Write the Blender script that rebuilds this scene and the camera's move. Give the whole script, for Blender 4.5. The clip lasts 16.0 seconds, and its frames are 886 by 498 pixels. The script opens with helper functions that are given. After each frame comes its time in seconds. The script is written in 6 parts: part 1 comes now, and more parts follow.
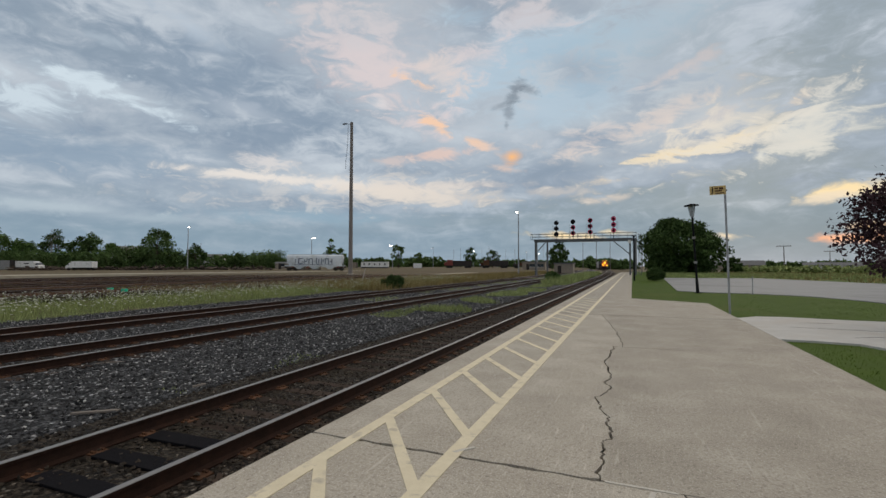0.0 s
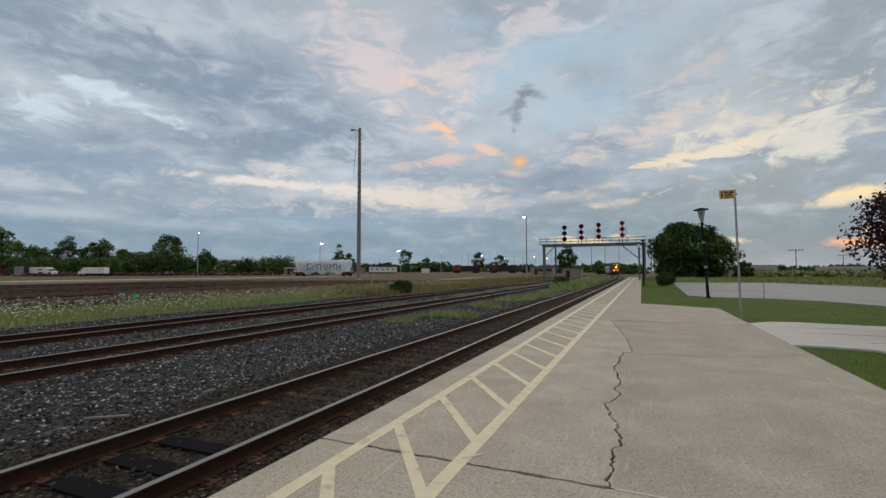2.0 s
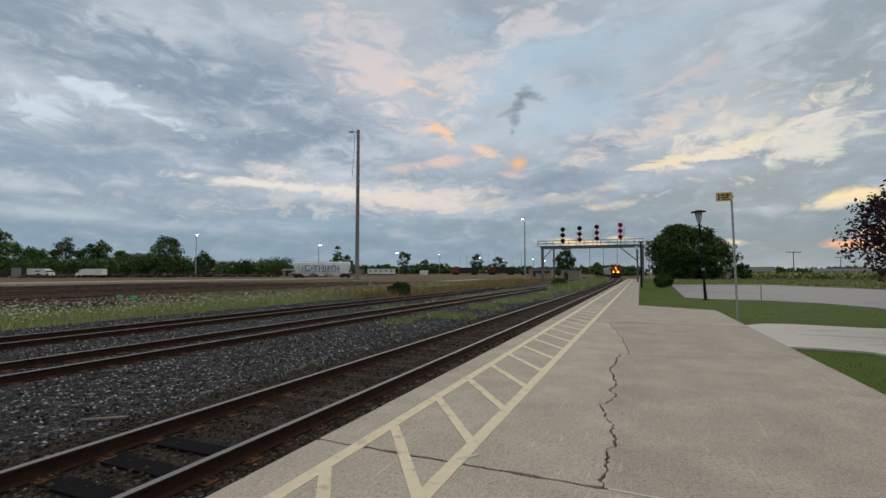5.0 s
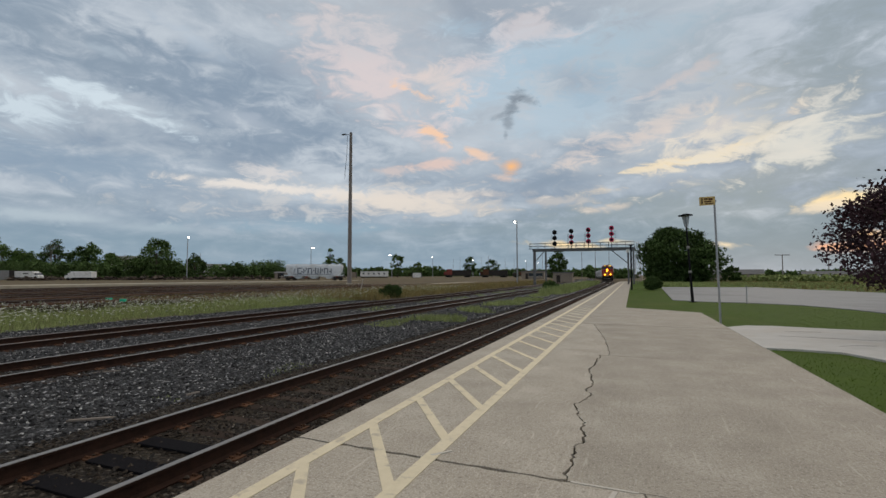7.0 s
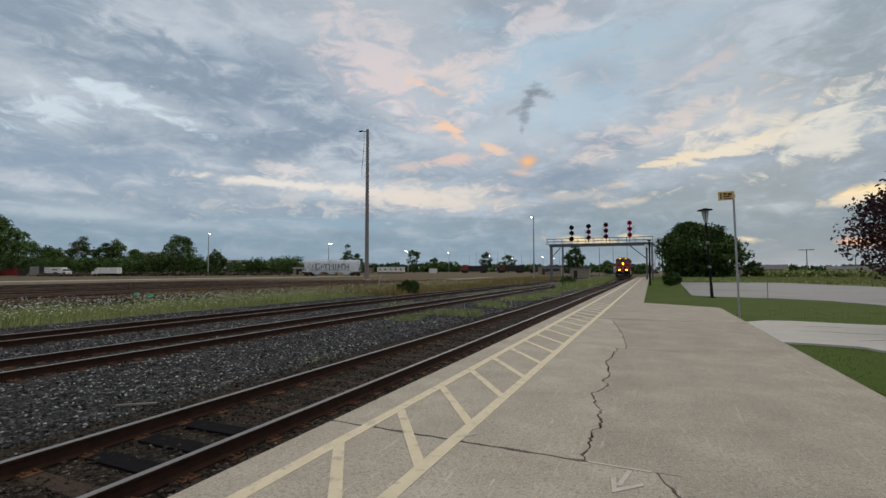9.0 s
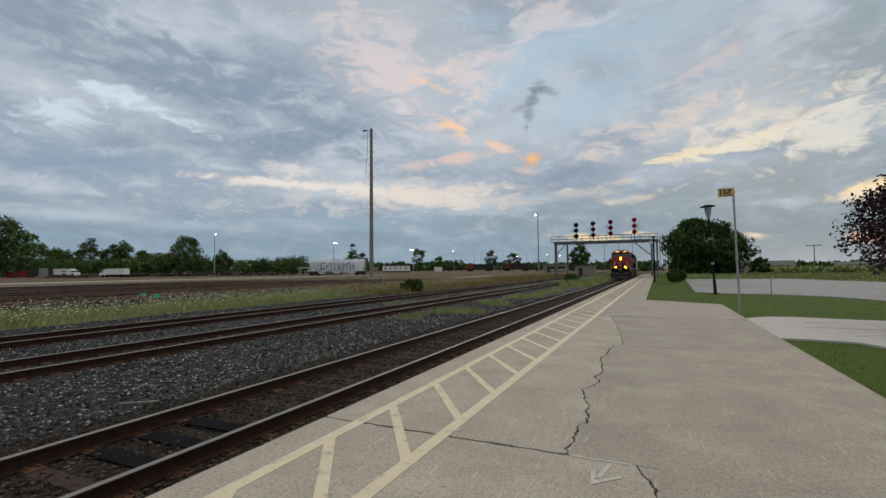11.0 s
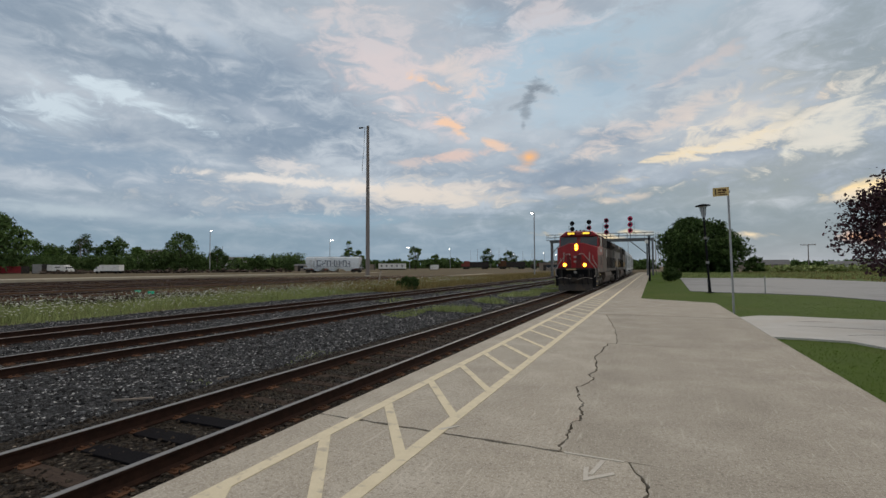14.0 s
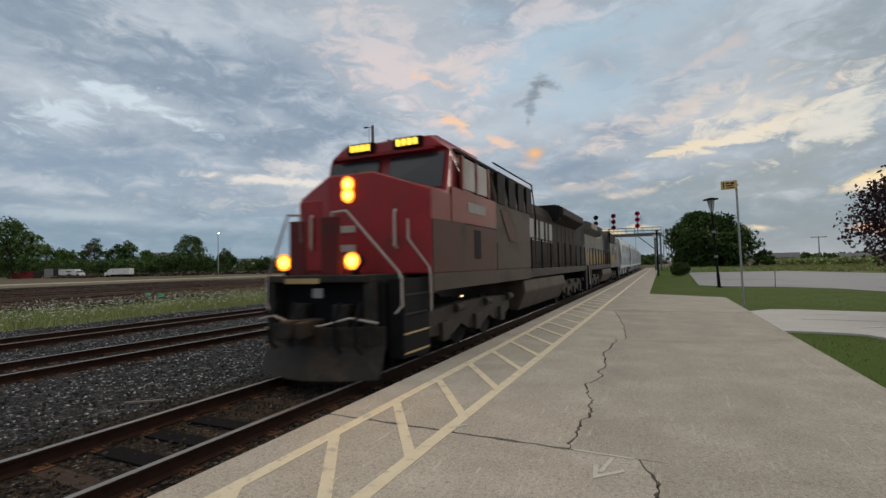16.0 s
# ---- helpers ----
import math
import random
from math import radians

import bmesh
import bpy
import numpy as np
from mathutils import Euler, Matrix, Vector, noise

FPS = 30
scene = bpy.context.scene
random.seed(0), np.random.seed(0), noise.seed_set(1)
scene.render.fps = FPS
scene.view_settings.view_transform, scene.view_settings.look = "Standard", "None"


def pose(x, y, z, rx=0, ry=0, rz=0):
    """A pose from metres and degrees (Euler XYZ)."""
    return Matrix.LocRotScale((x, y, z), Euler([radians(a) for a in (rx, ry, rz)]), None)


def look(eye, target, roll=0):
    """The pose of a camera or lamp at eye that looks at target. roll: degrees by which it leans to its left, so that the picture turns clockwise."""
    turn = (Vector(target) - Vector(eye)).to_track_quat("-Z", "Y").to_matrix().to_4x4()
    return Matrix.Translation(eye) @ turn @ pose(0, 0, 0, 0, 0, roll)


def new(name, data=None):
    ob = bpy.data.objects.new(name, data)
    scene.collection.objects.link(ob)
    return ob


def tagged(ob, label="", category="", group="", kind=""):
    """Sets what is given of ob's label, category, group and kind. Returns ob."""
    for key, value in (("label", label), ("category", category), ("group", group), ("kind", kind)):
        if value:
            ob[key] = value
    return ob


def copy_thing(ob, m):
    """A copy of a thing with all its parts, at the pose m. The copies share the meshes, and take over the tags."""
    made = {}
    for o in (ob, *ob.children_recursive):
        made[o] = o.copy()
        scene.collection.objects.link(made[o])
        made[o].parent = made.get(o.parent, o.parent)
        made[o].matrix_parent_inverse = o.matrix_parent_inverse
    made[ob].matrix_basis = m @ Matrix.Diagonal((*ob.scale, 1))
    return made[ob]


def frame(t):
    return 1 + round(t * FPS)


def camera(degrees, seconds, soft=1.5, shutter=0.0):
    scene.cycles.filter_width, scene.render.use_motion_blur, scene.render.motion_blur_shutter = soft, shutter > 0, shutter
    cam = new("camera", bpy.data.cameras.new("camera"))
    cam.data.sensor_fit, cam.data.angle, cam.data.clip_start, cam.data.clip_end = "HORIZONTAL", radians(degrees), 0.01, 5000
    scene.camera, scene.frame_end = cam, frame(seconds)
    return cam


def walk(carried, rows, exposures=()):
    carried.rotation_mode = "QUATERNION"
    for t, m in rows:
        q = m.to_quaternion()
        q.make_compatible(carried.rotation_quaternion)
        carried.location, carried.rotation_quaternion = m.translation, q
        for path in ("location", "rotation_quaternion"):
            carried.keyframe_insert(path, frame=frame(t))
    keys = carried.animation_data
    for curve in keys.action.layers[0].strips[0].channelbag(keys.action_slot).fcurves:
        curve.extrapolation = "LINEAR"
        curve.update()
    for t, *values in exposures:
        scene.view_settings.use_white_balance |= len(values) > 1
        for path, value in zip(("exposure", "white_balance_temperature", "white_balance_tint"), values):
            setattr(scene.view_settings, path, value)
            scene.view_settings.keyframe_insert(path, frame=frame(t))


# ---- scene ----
cam = camera(86.0, 16.0, shutter=0.25)
PATH = [
    (0, (-0.181, 0.398, 1.693), (-0.9209, 2.2553, 1.7630), 0.12),
    (0.5, (-0.184, 0.404, 1.691), (-0.9255, 2.2598, 1.7610), 0.06),
    (1, (-0.181, 0.398, 1.688), (-0.9262, 2.2523, 1.7630), 0.02),
    (1.5, (-0.189, 0.390, 1.690), (-0.9448, 2.2402, 1.7709), 0.05),
    (2, (-0.176, 0.386, 1.703), (-0.9460, 2.2299, 1.7942), -0.01),
    (2.5, (-0.183, 0.397, 1.706), (-0.9675, 2.2343, 1.8051), -0.08),
    (3, (-0.194, 0.396, 1.699), (-0.9846, 2.2306, 1.8007), -0.16),
    (3.5, (-0.200, 0.404, 1.697), (-0.9885, 2.2397, 1.7974), -0.21),
    (4, (-0.193, 0.394, 1.702), (-0.9727, 2.2335, 1.7989), -0.17),
    (6.5, (0.035, 0.279, 1.710), (-0.7096, 2.1323, 1.8173), 0.09),
    (7, (0.107, 0.244, 1.716), (-0.6312, 2.0997, 1.8253), 0.03),
    (7.5, (0.152, 0.187, 1.723), (-0.5895, 2.0411, 1.8329), -0.10),
    (8, (0.159, 0.086, 1.725), (-0.6000, 1.9333, 1.8287), -0.22),
    (8.5, (0.143, -0.054, 1.710), (-0.6375, 1.7852, 1.8067), -0.15),
    (9, (0.144, -0.076, 1.702), (-0.6565, 1.7542, 1.7930), -0.03),
    (11.5, (0.391, -0.112, 1.715), (-0.4309, 1.7096, 1.7997), -0.50),
    (12, (0.382, -0.107, 1.718), (-0.4367, 1.7155, 1.8035), -0.41),
    (12.5, (0.384, -0.116, 1.714), (-0.4342, 1.7070, 1.8022), -0.30),
    (13, (0.379, -0.124, 1.712), (-0.4351, 1.7013, 1.7959), 0.08),
    (13.5, (0.379, -0.136, 1.717), (-0.4236, 1.6938, 1.8028), -0.11),
    (14, (0.383, -0.126, 1.714), (-0.4242, 1.7023, 1.7893), -0.23),
    (14.5, (0.381, -0.124, 1.710), (-0.4333, 1.7015, 1.7805), -0.35),
    (15, (0.384, -0.123, 1.716), (-0.4374, 1.6993, 1.7863), -0.63),
    (15.5, (0.384, -0.136, 1.719), (-0.4439, 1.6830, 1.7899), -0.86),
    (16, (0.388, -0.115, 1.719), (-0.4449, 1.7022, 1.7876), -1.14),
]
walk(cam, [(t, look(eye, target, roll)) for t, eye, target, roll in PATH])

# ---- world, sun ----
def node(nt, kind, **kw):
    n = nt.nodes.new(kind)
    for k, v in kw.items():
        n.inputs[k.replace("_", " ")].default_value = v
    return n


def math2(nt, op, a, b=None, c=None):
    n = nt.nodes.new("ShaderNodeMath")
    n.operation = op
    for i, v in enumerate((a, b, c)):
        if v is None:
            continue
        if isinstance(v, (int, float)):
            n.inputs[i].default_value = v
        else:
            nt.links.new(v, n.inputs[i])
    return n.outputs[0]


def vmath(nt, op, a, b):
    n = nt.nodes.new("ShaderNodeVectorMath")
    n.operation = op
    for i, v in enumerate((a, b)):
        if isinstance(v, (tuple, list)):
            n.inputs[i].default_value = v
        else:
            nt.links.new(v, n.inputs[i])
    return n.outputs["Value"] if op in ("DOT_PRODUCT", "LENGTH") else n.outputs["Vector"]


def mixc(nt, fac, a, b, mode="MIX"):
    n = nt.nodes.new("ShaderNodeMix")
    n.data_type, n.blend_type = "RGBA", mode
    for sock, v in ((n.inputs[0], fac), (n.inputs[6], a), (n.inputs[7], b)):
        if isinstance(v, (int, float)):
            sock.default_value = v
        elif isinstance(v, (tuple, list)):
            sock.default_value = (*v[:3], 1)
        else:
            nt.links.new(v, sock)
    return n.outputs[2]


def ramp(nt, fac, stops):
    n = nt.nodes.new("ShaderNodeValToRGB")
    el = n.color_ramp.elements
    while len(el) < len(stops):
        el.new(0.5)
    for e, (p, c) in zip(el, stops):
        e.position = p
        e.color = (c, c, c, 1) if isinstance(c, (int, float)) else (*c, 1)
    nt.links.new(fac, n.inputs[0])
    return n.outputs[0]


def smooth(nt, v, a, b, lo, hi):
    n = nt.nodes.new("ShaderNodeMapRange")
    n.interpolation_type = "SMOOTHSTEP"
    nt.links.new(v, n.inputs[0])
    for i, x in enumerate((a, b, lo, hi)):
        n.inputs[i + 1].default_value = x
    return n.outputs[0]


SUN_AZ, SUN_EL = 12.0, 9.0  # degrees right of the track's direction, degrees up
world = bpy.data.worlds.new("dusk_sky")
scene.world = world
world.use_nodes = True
W = world.node_tree
W.nodes.clear()
d = W.nodes.new("ShaderNodeTexCoord").outputs["Generated"]
sep = W.nodes.new("ShaderNodeSeparateXYZ")
W.links.new(d, sep.inputs[0])
dx, dy, dz = sep.outputs
up = math2(W, "MAXIMUM", dz, 0.0)
inv = math2(W, "DIVIDE", 1.0, math2(W, "ADD", up, 0.16))
comb = W.nodes.new("ShaderNodeCombineXYZ")
W.links.new(math2(W, "MULTIPLY", dx, inv), comb.inputs[0])
W.links.new(math2(W, "MULTIPLY", dy, inv), comb.inputs[1])
plane = comb.outputs[0]


def wnoise(vec, scale, detail, rough, distort=0.0, shift=(0, 0, 0)):
    n = node(W, "ShaderNodeTexNoise", Scale=scale, Detail=detail, Roughness=rough, Distortion=distort)
    W.links.new(vmath(W, "ADD", vec, shift), n.inputs["Vector"])
    return n.outputs["Fac"]


sq = W.nodes.new("ShaderNodeVectorMath")
sq.operation = "MULTIPLY"
W.links.new(d, sq.inputs[0])
sq.inputs[1].default_value = (1.0, 1.0, 2.3)
flat = sq.outputs[0]
n_big = wnoise(plane, 0.8, 3, 0.5, 0.6, (3.1, 1.7, 0))
n_mid = wnoise(plane, 2.1, 5, 0.52, 0.7, (8.3, 4.2, 1))
n_rag = wnoise(flat, 7.5, 7, 0.60, 0.5, (1.3, 2.2, 4))
n_small = wnoise(flat, 17.0, 6, 0.62, 0.8, (5.3, 0.2, 2))
cover = math2(W, "ADD", math2(W, "MULTIPLY", n_big, 0.25), math2(W, "ADD", math2(W, "MULTIPLY", n_mid, 0.30), math2(W, "ADD", math2(W, "MULTIPLY", n_rag, 0.27), math2(W, "MULTIPLY", n_small, 0.18))))
clouds = ramp(W, cover, [(0.37, (0.245, 0.315, 0.405)), (0.44, (0.305, 0.375, 0.465)), (0.50, (0.38, 0.45, 0.53)), (0.56, (0.49, 0.55, 0.62)), (0.63, (0.58, 0.64, 0.70)), (0.72, (0.42, 0.55, 0.67))])
low = smooth(W, dz, 0.01, 0.17, 1.0, 0.0)
clouds = mixc(W, math2(W, "MULTIPLY", low, 0.72), clouds, (0.235, 0.34, 0.43))


def patch(base, centre, wide, high, colour, amount, ragged=0.8, tilt=0.0):
    """A bank of cloud lit by the low sun, round a direction of the sky."""
    c = Vector(centre).normalized()
    r = Vector((c.y, -c.x, 0)).normalized()
    u = r.cross(c)
    a = radians(tilt)
    r, u = r * math.cos(a) + u * math.sin(a), u * math.cos(a) - r * math.sin(a)
    x = math2(W, "DIVIDE", vmath(W, "DOT_PRODUCT", d, tuple(r)), wide)
    y = math2(W, "DIVIDE", vmath(W, "DOT_PRODUCT", d, tuple(u)), high)
    dist = math2(W, "SQRT", math2(W, "ADD", math2(W, "MULTIPLY", x, x), math2(W, "MULTIPLY", y, y)))
    wob = math2(W, "MULTIPLY", math2(W, "SUBTRACT", math2(W, "ADD", math2(W, "MULTIPLY", n_rag, 0.45), math2(W, "MULTIPLY", n_small, 0.55)), 0.5), ragged * 11)
    front = math2(W, "MULTIPLY", vmath(W, "DOT_PRODUCT", d, tuple(c)), 1.0)
    m = math2(W, "MULTIPLY", smooth(W, math2(W, "ADD", dist, wob), 0.0, 1.5, amount, 0.0), math2(W, "GREATER_THAN", front, 0.2))
    return mixc(W, m, base, colour)


PINK, WHITE, ORANGE, GOLD = (0.72, 0.64, 0.645), (0.66, 0.76, 0.83), (1.0, 0.53, 0.22), (0.98, 0.77, 0.45)
SLATE, BLUE, DUN, CREAM, FLECK = (0.25, 0.325, 0.42), (0.42, 0.58, 0.71), (0.285, 0.345, 0.385), (0.86, 0.80, 0.74), (0.94, 0.63, 0.44)
SMOKE = (0.21, 0.245, 0.29)
for spec in (
    # broad bright banks
    ((-0.064, 0.922, 0.383), 0.3322, 0.1389, (0.57, 0.63, 0.68), 0.65, 0.4, 10),
    ((0.135, 0.954, 0.268), 0.2464, 0.0683, (0.62, 0.64, 0.65), 0.6, 0.5, 12),
    ((-0.431, 0.802, 0.415), 0.2053, 0.1108, (0.62, 0.62, 0.65), 0.6, 0.5, -20),
    ((-0.589, 0.790, 0.171), 0.2837, 0.0338, (0.48, 0.54, 0.60), 0.5, 0.5, 0),
    # grey and blue banks
    ((-0.761, 0.541, 0.359), 0.2445, 0.0536, SLATE, 0.7, 0.5, -8),
    ((-0.641, 0.700, 0.315), 0.1906, 0.0717, SLATE, 0.75, 0.5, -15),
    ((-0.854, 0.488, 0.179), 0.2409, 0.0383, (0.27,0.365,0.475), 0.7, 0.5, 0),
    ((-0.613, 0.748, 0.254), 0.1898, 0.0280, SLATE, 0.6, 0.5, 0),
    ((-0.453, 0.870, 0.195), 0.1161, 0.0115, SLATE, 0.6, 0.6, 0),
    ((-0.102, 0.976, 0.193), 0.1413, 0.0134, SLATE, 0.55, 0.6, 0),
    ((0.297, 0.901, 0.317), 0.1390, 0.0964, DUN, 0.85, 0.5, 25),
    ((0.250, 0.953, 0.171), 0.1541, 0.0338, DUN, 0.8, 0.5, 6),
    ((0.081, 0.989, 0.123), 0.3123, 0.0359, (0.265,0.335,0.375), 0.75, 0.5, 0),
    ((-0.783, 0.619, 0.059), 0.4598, 0.0247, (0.235,0.335,0.42), 0.6, 0.4, 0),
    ((-0.182, 0.979, 0.092), 0.4677, 0.0209, (0.25,0.33,0.39), 0.6, 0.4, 0),
    ((-0.881, 0.456, 0.125), 0.1639, 0.0125, (0.29,0.37,0.45), 0.6, 0.5, 0),
    ((-0.105, 0.920, 0.378), 0.0731, 0.0303, SLATE, 0.5, 0.7, -20),
    ((0.122, 0.909, 0.398), 0.1121, 0.0360, (0.34,0.41,0.47), 0.6, 0.6, 20),
    ((0.154, 0.986, 0.058), 0.4202, 0.0430, (0.185, 0.275, 0.345), 0.9, 0.15, 0),
    ((0.346, 0.936, 0.064), 0.1317, 0.0486, (0.20, 0.28, 0.34), 0.8, 0.2, 0),
    ((-0.815, 0.445, 0.371), 0.1395, 0.0487, (0.26, 0.33, 0.41), 0.6, 0.4, -8),
    # open blue
    ((-0.214, 0.893, 0.395), 0.1626, 0.0562, BLUE, 0.65, 0.6, 20),
    ((-0.119, 0.941, 0.316), 0.1392, 0.0381, BLUE, 0.5, 0.6, 10),
    ((-0.281, 0.837, 0.470), 0.0746, 0.0192, BLUE, 0.6, 0.6, 0),
    ((-0.004, 0.908, 0.420), 0.1154, 0.0376, (0.40,0.53,0.63), 0.5, 0.6, 10),
    ((-0.595, 0.798, 0.097), 0.1768, 0.0160, (0.30,0.44,0.55), 0.6, 0.5, 0),
    # banks catching pale pink light
    ((-0.478, 0.776, 0.412), 0.1283, 0.0601, PINK, 0.75, 0.8, -35),
    ((-0.429, 0.835, 0.343), 0.0952, 0.0407, PINK, 0.7, 0.8, -32),
    ((-0.290, 0.864, 0.412), 0.0526, 0.0244, PINK, 0.75, 0.8, 0),
    ((-0.494, 0.741, 0.455), 0.1035, 0.0286, (0.62,0.61,0.64), 0.6, 0.7, 0),
    ((-0.180, 0.865, 0.469), 0.0832, 0.0246, PINK, 0.6, 0.8, 0),
    ((-0.356, 0.850, 0.389), 0.0444, 0.0415, (0.76,0.66,0.62), 0.6, 0.8, -30),
    ((-0.467, 0.824, 0.322), 0.0179, 0.0173, (0.72,0.70,0.72), 0.7, 0.7, 0),
    # white breaks
    ((-0.867, 0.427, 0.256), 0.0461, 0.0286, WHITE, 0.85, 0.8, -10),
    ((-0.802, 0.523, 0.289), 0.0944, 0.0173, WHITE, 0.95, 0.7, -11),
    ((-0.761, 0.590, 0.270), 0.0479, 0.0107, WHITE, 0.85, 0.7, -8),
    ((-0.703, 0.579, 0.413), 0.0564, 0.0151, (0.52,0.60,0.69), 0.65, 0.7, -22),
    ((-0.800, 0.477, 0.364), 0.0589, 0.0076, (0.46,0.54,0.62), 0.6, 0.7, 0),
    ((-0.866, 0.408, 0.290), 0.0192, 0.0098, WHITE, 0.7, 0.7, -20),
    ((-0.674, 0.679, 0.291), 0.0589, 0.0143, (0.47,0.53,0.61), 0.6, 0.7, -10),
    # the cream band
    ((-0.652, 0.731, 0.201), 0.0457, 0.0130, (0.74,0.71,0.70), 0.85, 0.7, 0),
    ((-0.667, 0.725, 0.171), 0.1338, 0.0098, CREAM, 0.95, 0.6, -3),
    ((-0.563, 0.810, 0.168), 0.1229, 0.0102, CREAM, 0.95, 0.6, -3),
    ((-0.456, 0.877, 0.153), 0.1167, 0.0210, (0.84,0.73,0.62), 0.9, 0.6, -2),
    ((-0.327, 0.934, 0.142), 0.0943, 0.0141, (0.74,0.66,0.58), 0.65, 0.6, 0),
    ((-0.348, 0.923, 0.168), 0.1411, 0.0082, (0.74,0.66,0.60), 0.6, 0.6, 0),
    # orange flecks
    ((-0.386, 0.849, 0.360), 0.0337, 0.0106, FLECK, 0.8, 0.9, -20),
    ((-0.372, 0.882, 0.291), 0.0345, 0.0089, FLECK, 0.95, 0.8, -28),
    ((-0.292, 0.922, 0.253), 0.0254, 0.0079, FLECK, 0.85, 0.8, -28),
    ((-0.359, 0.904, 0.231), 0.0513, 0.0091, (0.84,0.61,0.52), 0.75, 0.7, 3),
    ((-0.461, 0.861, 0.215), 0.0347, 0.0080, (0.78,0.63,0.57), 0.6, 0.7, 0),
    ((-0.226, 0.949, 0.222), 0.0195, 0.0148, ORANGE, 1.0, 0.3, 0),
    ((-0.234, 0.951, 0.199), 0.0299, 0.0057, (0.84,0.62,0.50), 0.6, 0.6, -10),
    ((-0.265, 0.934, 0.241), 0.0276, 0.0091, (0.78,0.62,0.54), 0.6, 0.8, -25),
    # gold bands over the line
    ((-0.068, 0.966, 0.249), 0.1162, 0.0195, (0.69,0.62,0.595), 0.7, 0.9, 8),
    ((0.033, 0.962, 0.271), 0.1170, 0.0134, (0.70,0.62,0.58), 0.65, 0.9, 20),
    ((0.071, 0.935, 0.347), 0.0602, 0.0125, (0.64,0.57,0.56), 0.65, 0.8, 20),
    ((0.081, 0.974, 0.210), 0.0708, 0.0093, GOLD, 0.9, 1.0, 3),
    ((0.131, 0.968, 0.213), 0.0403, 0.0100, (0.92,0.80,0.55), 0.85, 1.0, 8),
    ((0.178, 0.957, 0.229), 0.0371, 0.0087, GOLD, 0.95, 1.0, 16),
    ((0.214, 0.948, 0.237), 0.0402, 0.0132, (0.88,0.78,0.60), 0.75, 1.0, 24),
    ((0.252, 0.943, 0.218), 0.0496, 0.0258, (0.76,0.74,0.66), 0.75, 1.0, 20),
    ((0.246, 0.931, 0.270), 0.0244, 0.0154, (0.86,0.72,0.58), 0.85, 0.9, 28),
    ((0.207, 0.959, 0.192), 0.0098, 0.0077, (0.78,0.77,0.70), 0.8, 0.7, 0),
    ((0.152, 0.951, 0.270), 0.0519, 0.0135, (0.66,0.60,0.57), 0.6, 0.9, 24),
    ((-0.039, 0.985, 0.168), 0.0378, 0.0077, (0.84,0.70,0.52), 0.7, 0.7, 0),
    ((-0.050, 0.990, 0.133), 0.0361, 0.0078, (0.72,0.63,0.55), 0.75, 0.7, 0),
    ((-0.147, 0.978, 0.150), 0.0784, 0.0091, (0.62,0.58,0.55), 0.6, 0.7, 0),
    ((0.217, 0.944, 0.248), 0.0359, 0.0075, DUN, 0.7, 0.8, 24),
    ((0.195, 0.959, 0.206), 0.0332, 0.0068, DUN, 0.6, 0.8, 6),
    ((0.327, 0.937, 0.123), 0.0510, 0.0107, GOLD, 1.0, 0.6, 4),
    ((0.294, 0.949, 0.112), 0.0317, 0.0064, (0.84,0.72,0.56), 0.8, 0.6, 6),
    ((-0.116, 0.991, 0.061), 0.0731, 0.0080, GOLD, 0.95, 0.5, -4),
    ((-0.029, 0.997, 0.066), 0.0357, 0.0056, (0.95,0.78,0.50), 0.85, 0.5, -3),
    ((0.158, 0.986, 0.055), 0.0298, 0.0061, (0.92,0.76,0.52), 0.8, 0.5, -6),
    ((0.337, 0.940, 0.046), 0.0469, 0.0071, (1.0,0.48,0.28), 0.95, 0.5, 0),
    ((0.349, 0.935, 0.065), 0.0261, 0.0062, (1.0,0.62,0.34), 0.9, 0.5, 0),
    ((0.104, 0.970, 0.221), 0.0828, 0.0223, (0.80, 0.73, 0.62), 0.6, 1.2, 8),
    ((0.193, 0.949, 0.250), 0.0907, 0.0380, (0.76, 0.72, 0.65), 0.55, 1.2, 20),
    ((0.283, 0.930, 0.234), 0.0435, 0.0357, (0.70, 0.70, 0.66), 0.5, 1.2, 10),
    ((-0.535, 0.830, 0.156), 0.2038, 0.0276, (0.76, 0.72, 0.68), 0.45, 1.2, 0),
    # low pale streaks
    ((-0.870, 0.483, 0.095), 0.1073, 0.0101, (0.50,0.585,0.645), 0.75, 0.5, -3),
    ((-0.803, 0.589, 0.084), 0.1027, 0.0060, (0.42,0.51,0.58), 0.6, 0.5, 0),
    # a drift of engine smoke
    ((-0.207, 0.912, 0.354), 0.0154, 0.0105, SMOKE, 0.7, 0.8, 30),
    ((-0.187, 0.919, 0.347), 0.0153, 0.0074, SMOKE, 0.6, 0.9, -20),
    ((-0.216, 0.917, 0.335), 0.0189, 0.0107, SMOKE, 0.7, 0.8, 20),
    ((-0.241, 0.916, 0.320), 0.0180, 0.0065, SMOKE, 0.5, 0.9, 10),
    ((-0.227, 0.925, 0.306), 0.0090, 0.0142, SMOKE, 0.6, 0.8, 0),
    ((-0.233, 0.930, 0.284), 0.0045, 0.0099, SMOKE, 0.5, 0.7, 0),
):
    clouds = patch(clouds, *spec)

